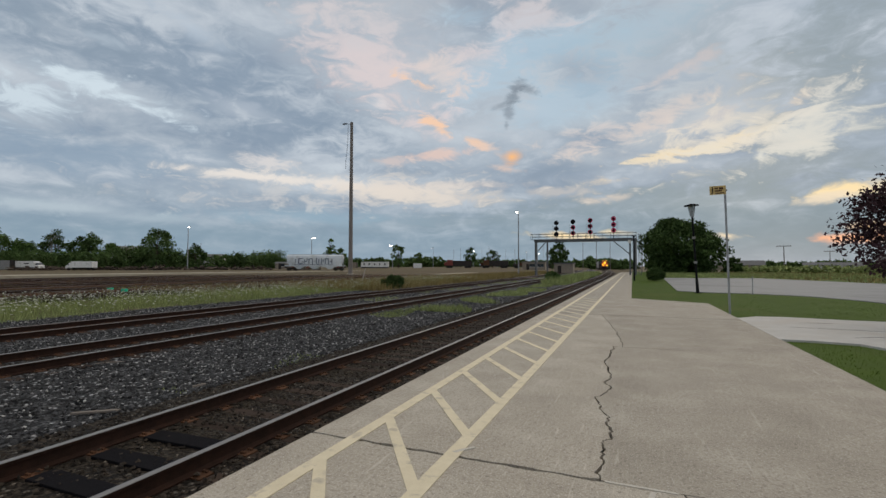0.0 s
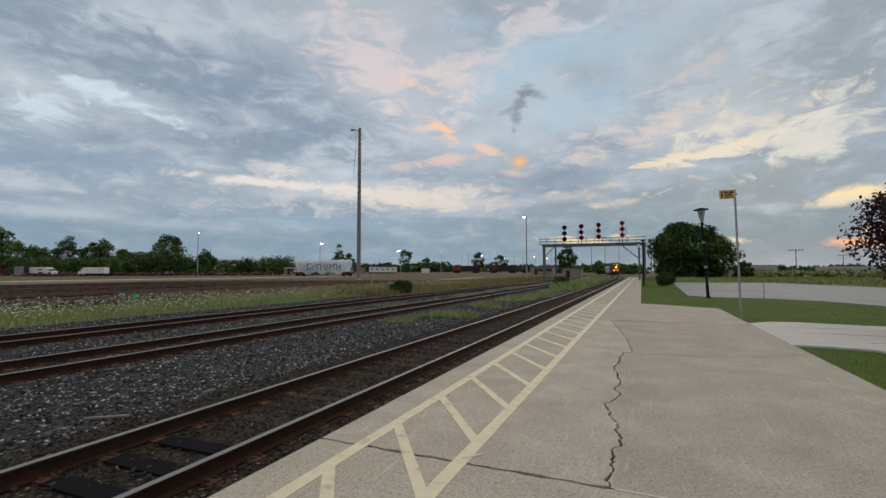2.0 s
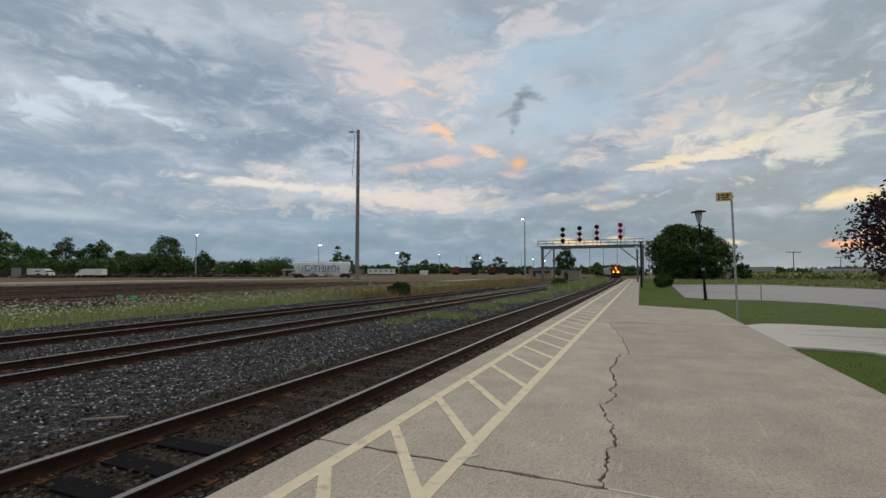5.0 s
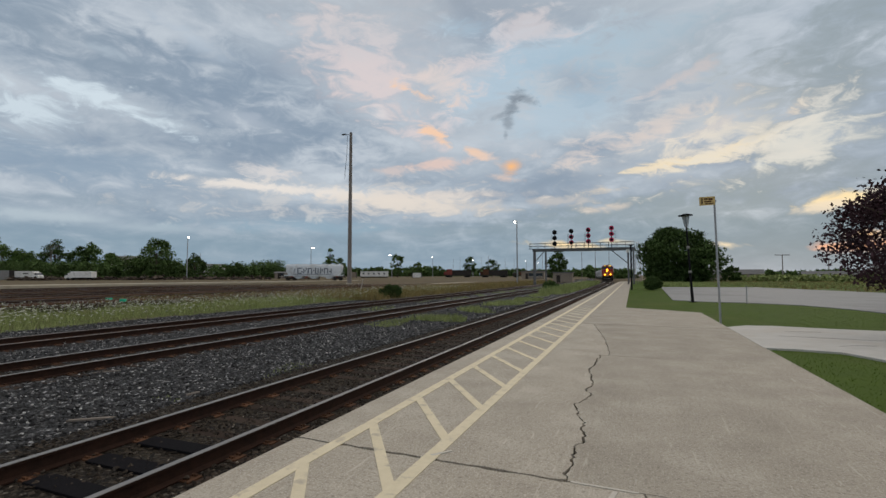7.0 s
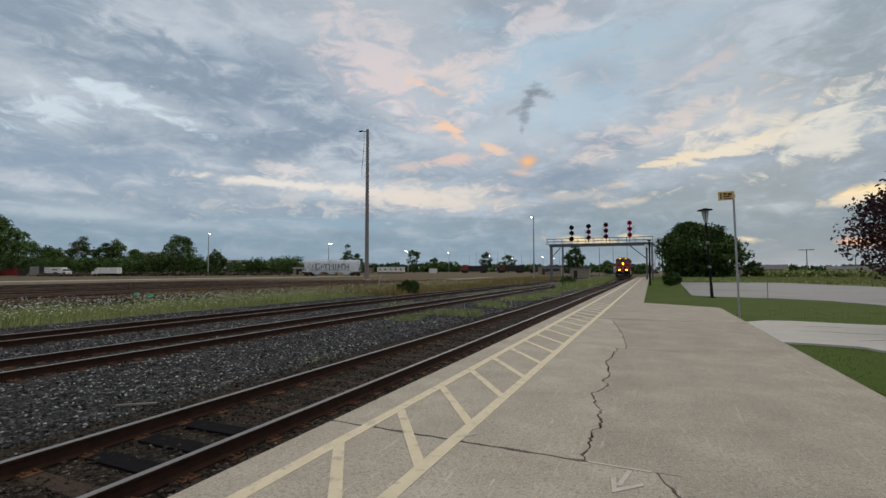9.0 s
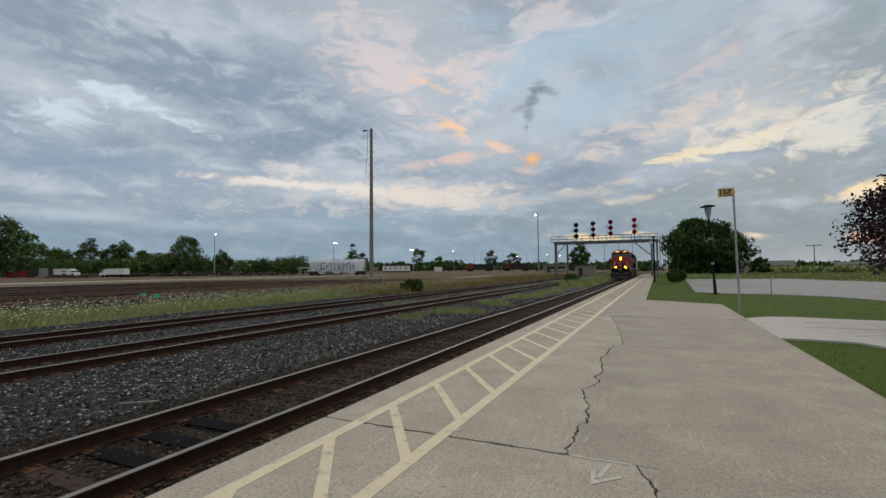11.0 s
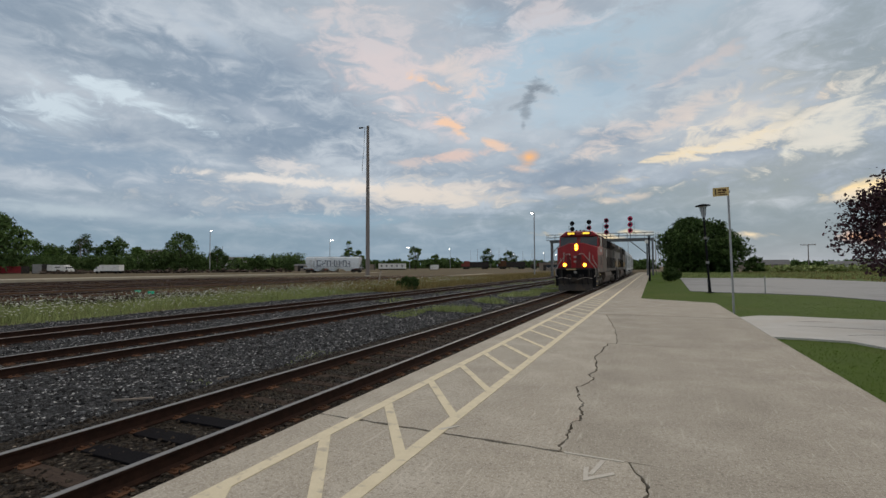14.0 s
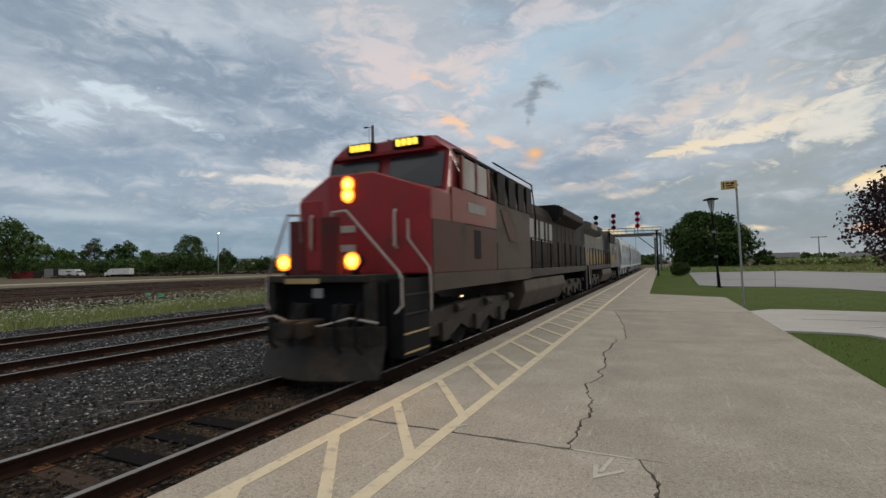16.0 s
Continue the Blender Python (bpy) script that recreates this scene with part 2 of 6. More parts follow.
sky = W.nodes.new("ShaderNodeTexSky")
sky.sky_type, sky.sun_disc = "NISHITA", False
sky.sun_elevation, sky.sun_rotation = radians(SUN_EL), radians(SUN_AZ)
bg1 = node(W, "ShaderNodeBackground", Strength=0.05)
W.links.new(sky.outputs[0], bg1.inputs[0])
bg2 = node(W, "ShaderNodeBackground")
# the cloud deck overhead is thicker, more neutral and brighter than the blue-grey bands low down
high = smooth(W, dz, 0.42, 0.75, 0.0, 1.0)
W.links.new(mixc(W, high, clouds, (0.52, 0.49, 0.45)), bg2.inputs[0])
W.links.new(smooth(W, dz, 0.45, 0.85, 1.0, 1.75), bg2.inputs[1])
add = node(W, "ShaderNodeMixShader", Fac=0.97)
W.links.new(bg1.outputs[0], add.inputs[1])
W.links.new(bg2.outputs[0], add.inputs[2])
wout = W.nodes.new("ShaderNodeOutputWorld")
W.links.new(add.outputs[0], wout.inputs[0])

sun = new("sun", bpy.data.lights.new("sun", "SUN"))
sun.data.energy, sun.data.angle, sun.data.color = 0.5, radians(15), (1.0, 0.86, 0.72)
a_, e_ = radians(SUN_AZ), radians(SUN_EL)
sun.matrix_basis = look((20 * math.sin(a_), 20 * math.cos(a_), 20 * math.tan(e_)), (0, 0, 0))
scene.view_settings.exposure = 0.0


# ---- materials ----
def material(name, colours, scale=4.0, rough=0.8, metal=0.0, bump=0.3, fine=60.0, vary=0.0, island=0.0, coat=0.0, stain=None, stain_scale=0.7, stretch=(1, 1, 1), stain_at=(0.5, 0.68), spec=0.3):
    """Two scales of variation, stains and fine relief. colours: dark and light. vary: change from object to object; island: from piece to piece."""
    m = bpy.data.materials.new(name)
    m.use_nodes = True
    nt = m.node_tree
    bs = nt.nodes["Principled BSDF"]
    co = nt.nodes.new("ShaderNodeTexCoord").outputs["Object"]
    mp = nt.nodes.new("ShaderNodeMapping")
    mp.inputs["Scale"].default_value = stretch
    nt.links.new(co, mp.inputs["Vector"])
    co = mp.outputs[0]
    n1 = node(nt, "ShaderNodeTexNoise", Scale=scale, Detail=6, Roughness=0.6)
    n2 = node(nt, "ShaderNodeTexNoise", Scale=fine, Detail=4, Roughness=0.65)
    n3 = node(nt, "ShaderNodeTexNoise", Scale=stain_scale, Detail=7, Roughness=0.62, Distortion=0.4)
    for n in (n1, n2, n3):
        nt.links.new(co, n.inputs["Vector"])
    f = math2(nt, "ADD", math2(nt, "MULTIPLY", n1.outputs["Fac"], 0.55), math2(nt, "MULTIPLY", n2.outputs["Fac"], 0.45))
    col = ramp(nt, f, [(0.32, colours[0]), (0.68, colours[1])])
    if stain:
        col = mixc(nt, ramp(nt, n3.outputs["Fac"], [(stain_at[0], 0.0), (stain_at[1], 1.0)]), col, stain)
    rnd = None
    if vary:
        rnd, amt = nt.nodes.new("ShaderNodeObjectInfo").outputs["Random"], vary
    elif island:
        rnd, amt = nt.nodes.new("ShaderNodeNewGeometry").outputs["Random Per Island"], island
    if rnd is not None:
        hsv = nt.nodes.new("ShaderNodeHueSaturation")
        nt.links.new(math2(nt, "MULTIPLY_ADD", rnd, amt * 2, 1 - amt), hsv.inputs["Value"])
        nt.links.new(col, hsv.inputs["Color"])
        col = hsv.outputs[0]
    nt.links.new(col, bs.inputs["Base Color"])
    nt.links.new(math2(nt, "MULTIPLY_ADD", n1.outputs["Fac"], 0.3, rough - 0.15), bs.inputs["Roughness"])
    bs.inputs["Metallic"].default_value = metal
    bs.inputs["Coat Weight"].default_value = coat
    bs.inputs["Specular IOR Level"].default_value = spec
    if bump:
        b = node(nt, "ShaderNodeBump", Strength=bump, Distance=0.02)
        nt.links.new(f, b.inputs["Height"])
        nt.links.new(b.outputs[0], bs.inputs["Normal"])
    return m


def cells(name, colours, pale, size=0.045, amount=0.10, brown=None):
    """A bed of broken stone: cells of many greys with relief, a few of them pale."""
    m = bpy.data.materials.new(name)
    m.use_nodes = True
    nt = m.node_tree
    bs = nt.nodes["Principled BSDF"]
    co = nt.nodes.new("ShaderNodeTexCoord").outputs["Object"]
    wob = node(nt, "ShaderNodeTexNoise", Scale=16.0, Detail=3)
    nt.links.new(co, wob.inputs["Vector"])
    vec = vmath(nt, "ADD", co, vmath(nt, "MULTIPLY", wob.outputs["Color"], (0.05, 0.05, 0.05)))
    v = node(nt, "ShaderNodeTexVoronoi", Scale=1 / size, Randomness=1.0)
    v2 = node(nt, "ShaderNodeTexVoronoi", Scale=2.3 / size, Randomness=1.0)
    big = node(nt, "ShaderNodeTexNoise", Scale=0.8, Detail=5)
    nt.links.new(co, big.inputs["Vector"])
    for n in (v, v2):
        nt.links.new(vec, n.inputs["Vector"])
    sp = nt.nodes.new("ShaderNodeSeparateColor")
    nt.links.new(v.outputs["Color"], sp.inputs[0])
    col = ramp(nt, sp.outputs[0], [(0.0, colours[0]), (0.55, colours[1]), (0.86, colours[2]), (1.0, colours[2])])
    col = mixc(nt, math2(nt, "GREATER_THAN", sp.outputs[1], 1 - amount), col, pale)
    if brown:
        col = mixc(nt, ramp(nt, big.outputs["Fac"], [(0.42, 0.0), (0.62, 0.85)]), col, brown)
    # shade in the crevices is painted: each stone's colour darkens towards its edge
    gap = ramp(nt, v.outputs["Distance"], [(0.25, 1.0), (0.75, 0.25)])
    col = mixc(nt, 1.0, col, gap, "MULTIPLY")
    nt.links.new(col, bs.inputs["Base Color"])
    bs.inputs["Roughness"].default_value = 0.9
    bs.inputs["Specular IOR Level"].default_value = 0.25
    h = math2(nt, "SUBTRACT", math2(nt, "MULTIPLY", sp.outputs[2], 0.9), math2(nt, "ADD", v.outputs["Distance"], math2(nt, "MULTIPLY", v2.outputs["Distance"], 0.4)))
    b = node(nt, "ShaderNodeBump", Strength=1.0, Distance=0.035)
    nt.links.new(h, b.inputs["Height"])
    nt.links.new(b.outputs[0], bs.inputs["Normal"])
    return m


def worn_concrete(name, shade=1.0):
    """Old broom-finished concrete: blotches, grit, and pale scrapes in several directions."""
    m = bpy.data.materials.new(name)
    m.use_nodes = True
    nt = m.node_tree
    bs = nt.nodes["Principled BSDF"]
    co = nt.nodes.new("ShaderNodeTexCoord").outputs["Object"]

    def nz(scale, detail, rough=0.6, vec=None, dist=0.0):
        n = node(nt, "ShaderNodeTexNoise", Scale=scale, Detail=detail, Roughness=rough, Distortion=dist)
        nt.links.new(vec or co, n.inputs["Vector"])
        return n.outputs["Fac"]
    col = ramp(nt, nz(1.1, 7, 0.62), [(0.30, (0.335, 0.30, 0.25)), (0.50, (0.405, 0.366, 0.306)), (0.70, (0.495, 0.455, 0.39))])
    col = mixc(nt, ramp(nt, nz(0.33, 5, 0.6, dist=0.6), [(0.50, 0.0), (0.74, 0.45)]), col, (0.345, 0.315, 0.265))
    grit = nz(26, 6, 0.75)
    col = mixc(nt, ramp(nt, grit, [(0.34, 0.9), (0.50, 0.0)]), col, (0.20, 0.175, 0.145))
    col = mixc(nt, ramp(nt, nz(60, 4, 0.75), [(0.53, 0.0), (0.65, 0.85)]), col, (0.68, 0.64, 0.58))
    for k, (ang, sx, sy, th) in enumerate(((15, 22, 1.3, 0.625), (-28, 30, 2.4, 0.64), (78, 26, 1.9, 0.64), (44, 34, 2.8, 0.635))):
        mp = nt.nodes.new("ShaderNodeMapping")
        mp.inputs["Rotation"].default_value = (0, 0, radians(ang))
        mp.inputs["Scale"].default_value = (sx, sy, 1)
        mp.inputs["Location"].default_value = (k * 3.7, k * 1.9, 0)
        nt.links.new(co, mp.inputs["Vector"])
        col = mixc(nt, ramp(nt, nz(1.0, 4, 0.6, mp.outputs[0], 0.3), [(th + 0.005, 0.0), (th + 0.09, 0.6)]), col, (0.63, 0.59, 0.52))
    hsv = nt.nodes.new("ShaderNodeHueSaturation")
    nt.links.new(math2(nt, "MULTIPLY_ADD", nt.nodes.new("ShaderNodeObjectInfo").outputs["Random"], 0.06 * shade, 0.97 * shade), hsv.inputs["Value"])
    nt.links.new(col, hsv.inputs["Color"])
    nt.links.new(hsv.outputs[0], bs.inputs["Base Color"])
    bs.inputs["Roughness"].default_value = 0.92
    bs.inputs["Specular IOR Level"].default_value = 0.25
    b = node(nt, "ShaderNodeBump", Strength=0.5, Distance=0.006)
    nt.links.new(grit, b.inputs["Height"])
    nt.links.new(b.outputs[0], bs.inputs["Normal"])
    return m


def glow(name, colour, strength):
    m = bpy.data.materials.new(name)
    m.use_nodes = True
    bs = m.node_tree.nodes["Principled BSDF"]
    bs.inputs["Base Color"].default_value = (*colour, 1)
    bs.inputs["Emission Color"].default_value = (*colour, 1)
    bs.inputs["Emission Strength"].default_value = strength
    return m


M = dict(
    concrete=worn_concrete("concrete"),
    concrete2=worn_concrete("older_grey_concrete", 0.86),
    path=material("pale_concrete", ((0.40, 0.39, 0.37), (0.54, 0.53, 0.51)), 2.0, 0.9, bump=0.2, fine=90, stain=(0.45, 0.42, 0.38)),
    under=material("near_black_fill", ((0.02, 0.018, 0.015), (0.06, 0.05, 0.04)), 8, 0.95),
    yellow=material("worn_yellow_paint", ((0.62, 0.545, 0.385), (0.76, 0.68, 0.51)), 6, 0.8, bump=0.2, fine=110, stain=(0.46, 0.41, 0.33), stain_scale=7.0, stain_at=(0.55, 0.70)),
    chalk=material("white_scuff", ((0.46, 0.43, 0.38), (0.62, 0.59, 0.54)), 20, 0.9, fine=120),
    rail=material("rail_steel", ((0.016, 0.009, 0.007), (0.050, 0.025, 0.017)), 7, 0.85, 0.0, fine=80, spec=0.12),
    railtop=material("polished_rail_head", ((0.203, 0.191, 0.184), (0.315, 0.300, 0.289)), 3, 0.45, 0.8, bump=0.05, stretch=(20, 0.6, 20)),
    railtop2=material("dull_rail_head", ((0.20, 0.16, 0.14), (0.32, 0.28, 0.26)), 3, 0.5, 0.7, bump=0.05, stretch=(20, 0.6, 20)),
    plate=material("rusty_plate", ((0.06, 0.032, 0.02), (0.15, 0.07, 0.036)), 9, 0.85, 0.2, vary=0.3),
    tie=material("old_wood_tie", ((0.026, 0.019, 0.017), (0.075, 0.056, 0.045)), 5, 0.9, vary=0.3, stretch=(1, 8, 8), spec=0.06),
    tienew=material("black_tie_pad", ((0.007, 0.007, 0.009), (0.016, 0.015, 0.017)), 6, 0.9, bump=0.4, spec=0.04),
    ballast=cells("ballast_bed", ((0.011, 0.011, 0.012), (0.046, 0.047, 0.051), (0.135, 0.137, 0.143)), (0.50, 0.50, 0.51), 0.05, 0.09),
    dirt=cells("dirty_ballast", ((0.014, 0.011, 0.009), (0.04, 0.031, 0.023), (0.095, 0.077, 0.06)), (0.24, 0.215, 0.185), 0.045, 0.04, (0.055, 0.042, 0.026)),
    dirtstone=material("oily_stone", ((0.012, 0.009, 0.007), (0.060, 0.046, 0.034)), 14, 0.85, bump=0.2, island=0.7),
    stone=material("crushed_stone", ((0.016, 0.016, 0.0175), (0.082, 0.083, 0.088)), 14, 0.85, bump=0.2, island=0.75),
    stonepale=material("pale_stone", ((0.30, 0.30, 0.30), (0.55, 0.54, 0.52)), 14, 0.85, island=0.3),
    ground=material("dry_yard_soil", ((0.084, 0.070, 0.048), (0.175, 0.144, 0.092)), 0.25, 0.95, bump=0.6, fine=5, stain=(0.119, 0.090, 0.059), stain_scale=0.03, spec=0.06),
    lawnsoil=material("lawn_soil", ((0.046, 0.080, 0.012), (0.076, 0.118, 0.021)), 0.9, 0.95, bump=0.7, fine=45, stain=(0.084, 0.108, 0.026), stain_scale=0.25, spec=0.06),
    lawn=material("lawn_blades", ((0.059, 0.105, 0.015), (0.108, 0.167, 0.028)), 1.2, 0.75, bump=0, island=0.35, spec=0.06),
    weed=material("tall_weeds", ((0.180, 0.222, 0.074), (0.348, 0.390, 0.168)), 0.4, 0.85, bump=0, island=0.4, spec=0.06),
    dryweed=material("dry_grass", ((0.17, 0.135, 0.055), (0.30, 0.235, 0.10)), 0.3, 0.9, bump=0, island=0.35, spec=0.06),
    flower=material("white_flower", ((0.55, 0.55, 0.47), (0.75, 0.75, 0.66)), 5, 0.8, bump=0),
    asphalt=material("grey_paving", ((0.20, 0.205, 0.21), (0.285, 0.29, 0.295)), 0.8, 0.9, bump=0.2, fine=30, stain=(0.17, 0.172, 0.175), stain_scale=0.12),
    gravelroad=material("gravel_road", ((0.300, 0.263, 0.200), (0.450, 0.400, 0.312)), 1.0, 0.95, bump=0.4, fine=12),
    leaf=material("green_leaves", ((0.050, 0.089, 0.029), (0.120, 0.178, 0.060)), 0.5, 0.7, bump=0, island=0.5, spec=0.06),
    leaf2=material("light_green_leaves", ((0.052, 0.098, 0.023), (0.115, 0.172, 0.046)), 0.5, 0.7, bump=0, island=0.5, spec=0.06),
    leafdark=material("dark_green_leaves", ((0.034, 0.060, 0.020), (0.079, 0.122, 0.038)), 0.5, 0.7, bump=0, island=0.5, spec=0.06),
    purple=material("purple_leaves", ((0.028, 0.016, 0.021), (0.075, 0.042, 0.050)), 2, 0.6, bump=0, island=0.5, spec=0.06),
    bark=material("bark", ((0.05, 0.04, 0.032), (0.12, 0.10, 0.08)), 6, 0.95, bump=0.8, stretch=(3, 3, 0.6), spec=0.06),
    deadwood=material("dead_wood", ((0.16, 0.13, 0.11), (0.26, 0.23, 0.20)), 6, 0.95),
    bridge=material("bridge_steel", ((0.085, 0.09, 0.095), (0.16, 0.165, 0.17)), 4, 0.7, 0.1, bump=0.1),
    galv=material("galvanised_steel", ((0.26, 0.27, 0.28), (0.40, 0.41, 0.42)), 5, 0.55, 0.5, bump=0.1),
    polewood=material("weathered_pole", ((0.16, 0.14, 0.13), (0.28, 0.25, 0.23)), 2, 0.9, stretch=(4, 4, 0.3)),
    black=material("black_paint", ((0.006, 0.006, 0.007), (0.016, 0.016, 0.018)), 5, 0.8, bump=0.1, spec=0.12),
    darksteel=material("grimy_steel", ((0.012, 0.011, 0.011), (0.042, 0.038, 0.035)), 6, 0.8, 0.0, bump=0.3, stain=(0.06, 0.044, 0.032), stain_scale=2),
    truck=material("dusty_truck_frame", ((0.030, 0.025, 0.021), (0.078, 0.064, 0.052)), 5, 0.85, 0.1, bump=0.3, stain=(0.04, 0.035, 0.03), stain_scale=2),
    red=material("red_paint", ((0.23, 0.013, 0.017), (0.33, 0.021, 0.025)), 2, 0.5, bump=0.05, coat=0.15, stain=(0.17, 0.022, 0.022), stain_scale=1.2),
    redside=material("faded_red_paint", ((0.167, 0.034, 0.026), (0.235, 0.054, 0.042)), 2, 0.65, bump=0.05, stain=(0.126, 0.054, 0.041), stain_scale=0.8),
    dustyred=material("dust_covered_red_paint", ((0.076, 0.036, 0.029), (0.120, 0.064, 0.051)), 1.3, 0.8, bump=0.1, stain=(0.054, 0.040, 0.033), stain_scale=0.7),
    yardbed=material("brown_yard_ballast", ((0.040, 0.030, 0.021), (0.109, 0.078, 0.053)), 1.5, 0.95, bump=0.5, fine=9, spec=0.05),
    grime=material("dusty_grey_paint", ((0.060, 0.043, 0.035), (0.104, 0.077, 0.062)), 1.5, 0.8, bump=0.1, stain=(0.037, 0.030, 0.024), stain_scale=0.8),
    soot=material("soot_dulled_paint", ((0.022, 0.018, 0.016), (0.050, 0.039, 0.033)), 1.5, 0.85, bump=0.1, stain=(0.017, 0.014, 0.013), stain_scale=0.8, spec=0.1),
    cream=material("faded_cream_paint", ((0.40, 0.28, 0.13), (0.52, 0.38, 0.20)), 2, 0.7, bump=0.1),
    white=material("white_paint", ((0.66, 0.65, 0.63), (0.80, 0.79, 0.77)), 3, 0.6, bump=0.05, stain=(0.52, 0.50, 0.46), stain_scale=1.5),
    railwhite=material("handrail_paint", ((0.34, 0.30, 0.275), (0.47, 0.425, 0.39)), 6, 0.6, bump=0.05),
    grey=material("grey_paint", ((0.22, 0.215, 0.21), (0.32, 0.315, 0.31)), 1.5, 0.7, bump=0.1, stain=(0.22, 0.20, 0.18), stain_scale=0.6),
    gold=material("yellow_loco_paint", ((0.192, 0.116, 0.024), (0.272, 0.168, 0.040)), 1.5, 0.7, bump=0.1, stain=(0.120, 0.084, 0.040), stain_scale=0.7),
    hopper=material("pale_grey_hopper", ((0.46, 0.47, 0.48), (0.60, 0.61, 0.62)), 1.0, 0.7, bump=0.1, stain=(0.36, 0.35, 0.34), stain_scale=0.5, stretch=(1, 1, 0.25), vary=0.06),
    glass=material("cab_glass", ((0.018, 0.024, 0.030), (0.036, 0.044, 0.052)), 1, 0.2, bump=0, spec=0.55),
    sideglass=material("dusty_side_glass", ((0.05, 0.05, 0.05), (0.10, 0.10, 0.10)), 2, 0.5, bump=0, spec=0.25),
    locogrey=material("dull_grey_loco_paint", ((0.105, 0.098, 0.088), (0.165, 0.155, 0.14)), 1.5, 0.7, bump=0.1, stain=(0.08, 0.07, 0.058), stain_scale=0.6),
    hopperpale=material("bluish_white_hopper_paint", ((0.56, 0.60, 0.64), (0.70, 0.74, 0.78)), 1.0, 0.7, bump=0.1, stain=(0.42, 0.43, 0.44), stain_scale=0.5),
    spray=material("dark_spray_paint", ((0.100, 0.120, 0.160), (0.220, 0.250, 0.300)), 3, 0.7, bump=0),
    brick=material("pale_brick", ((0.20, 0.165, 0.13), (0.32, 0.27, 0.22)), 3, 0.9),
    wall=material("white_siding", ((0.50, 0.49, 0.47), (0.66, 0.65, 0.63)), 2, 0.85),
    roof=material("grey_roof", ((0.09, 0.09, 0.095), (0.18, 0.18, 0.18)), 2, 0.9),
    signyellow=material("faded_yellow_sign", ((0.50, 0.36, 0.14), (0.62, 0.46, 0.20)), 5, 0.6, bump=0),
    signink=material("sign_ink", ((0.05, 0.035, 0.02), (0.09, 0.06, 0.03)), 8, 0.7, bump=0),
    blue=material("blue_mark", ((0.02, 0.05, 0.16), (0.04, 0.09, 0.24)), 4, 0.6, bump=0),
    green=material("green_barrel", ((0.01, 0.40, 0.22), (0.03, 0.55, 0.32)), 5, 0.5, bump=0),
    filament=glow("headlamp_filament_glow", (1.0, 0.44, 0.0012), 450.0),
    headlamp=glow("headlamp_glow", (1.0, 0.40, 0.012), 32.0),
    # orange glare round the lit lamps, put into a glowing disc
    reflector=glow("lamp_glare_glow", (1.0, 0.29, 0.03), 2.0),
    maroon=material("grimy_dark_red_paint", ((0.075, 0.010, 0.012), (0.13, 0.016, 0.018)), 3, 0.65, bump=0.1, stain=(0.05, 0.025, 0.02), stain_scale=2.5),
    rustweed=material("rust_brown_weeds", ((0.109, 0.067, 0.038), (0.225, 0.145, 0.081)), 0.3, 0.95, bump=0, island=0.5, spec=0.05),
    scrap=material("rusty_scrap", ((0.03, 0.024, 0.02), (0.11, 0.08, 0.06)), 1.0, 0.9, island=0.6),
    board=glow("number_board_glow", (1.0, 0.62, 0.06), 1.6),
    yardlamp=glow("yard_lamp_glow", (1.0, 0.93, 0.80), 14.0),
    redlamp=glow("red_signal_glow", (0.62, 0.03, 0.12), 0.16),
    smalllamp=glow("step_lamp_glow", (1.0, 0.75, 0.4), 2.0),
    frosted=material("frosted_lamp_glass", ((0.38, 0.39, 0.40), (0.50, 0.51, 0.52)), 4, 0.4, bump=0),
)


# ---- mesh helpers ----
def part(name, bm, mat, parent=None, label="", smooth_faces=False):
    me = bpy.data.meshes.new(name)
    if isinstance(bm, bmesh.types.BMesh):
        bmesh.ops.recalc_face_normals(bm, faces=bm.faces)
        bm.to_mesh(me)
        bm.free()
    else:
        me.from_pydata([tuple(v) for v in bm[0]], [], [tuple(f) for f in bm[1]])
    for m in (mat if isinstance(mat, (list, tuple)) else [mat]):
        me.materials.append(M[m] if isinstance(m, str) else m)
    if smooth_faces:
        me.polygons.foreach_set("use_smooth", [True] * len(me.polygons))
    ob = new(name, me)
    ob.parent = parent
    if label:
        ob["label"] = label
    return ob


def shared(name, me, parent, loc, rz=0.0, sc=1.0):
    ob = new(name, me)
    ob.parent = parent
    ob.location, ob.rotation_euler = loc, (0, 0, rz)
    if sc != 1.0:
        ob.scale = (sc, sc, sc) if isinstance(sc, (int, float)) else sc
    return ob


def thing(name, loc, label, category, group="", rz=0.0, kind=""):
    ob = new(name)
    ob.matrix_basis = pose(*loc, rz=rz)
    return tagged(ob, label, category, group, kind)


def box(bm, x0, x1, y0, y1, z0, z1, bevel=0.0, mi=0):
    vs = [bm.verts.new(p) for p in ((x0, y0, z0), (x1, y0, z0), (x1, y1, z0), (x0, y1, z0), (x0, y0, z1), (x1, y0, z1), (x1, y1, z1), (x0, y1, z1))]
    fs = [bm.faces.new([vs[i] for i in q]) for q in ((0, 3, 2, 1), (4, 5, 6, 7), (0, 1, 5, 4), (1, 2, 6, 5), (2, 3, 7, 6), (3, 0, 4, 7))]
    for f in fs:
        f.material_index = mi
    if bevel:
        es = list({e for f in fs for e in f.edges})
        bmesh.ops.bevel(bm, geom=es, offset=bevel, segments=2, affect="EDGES", profile=0.5)
    return vs


def bx(*a, **k):
    bm = bmesh.new()
    box(bm, *a, **k)
    return bm


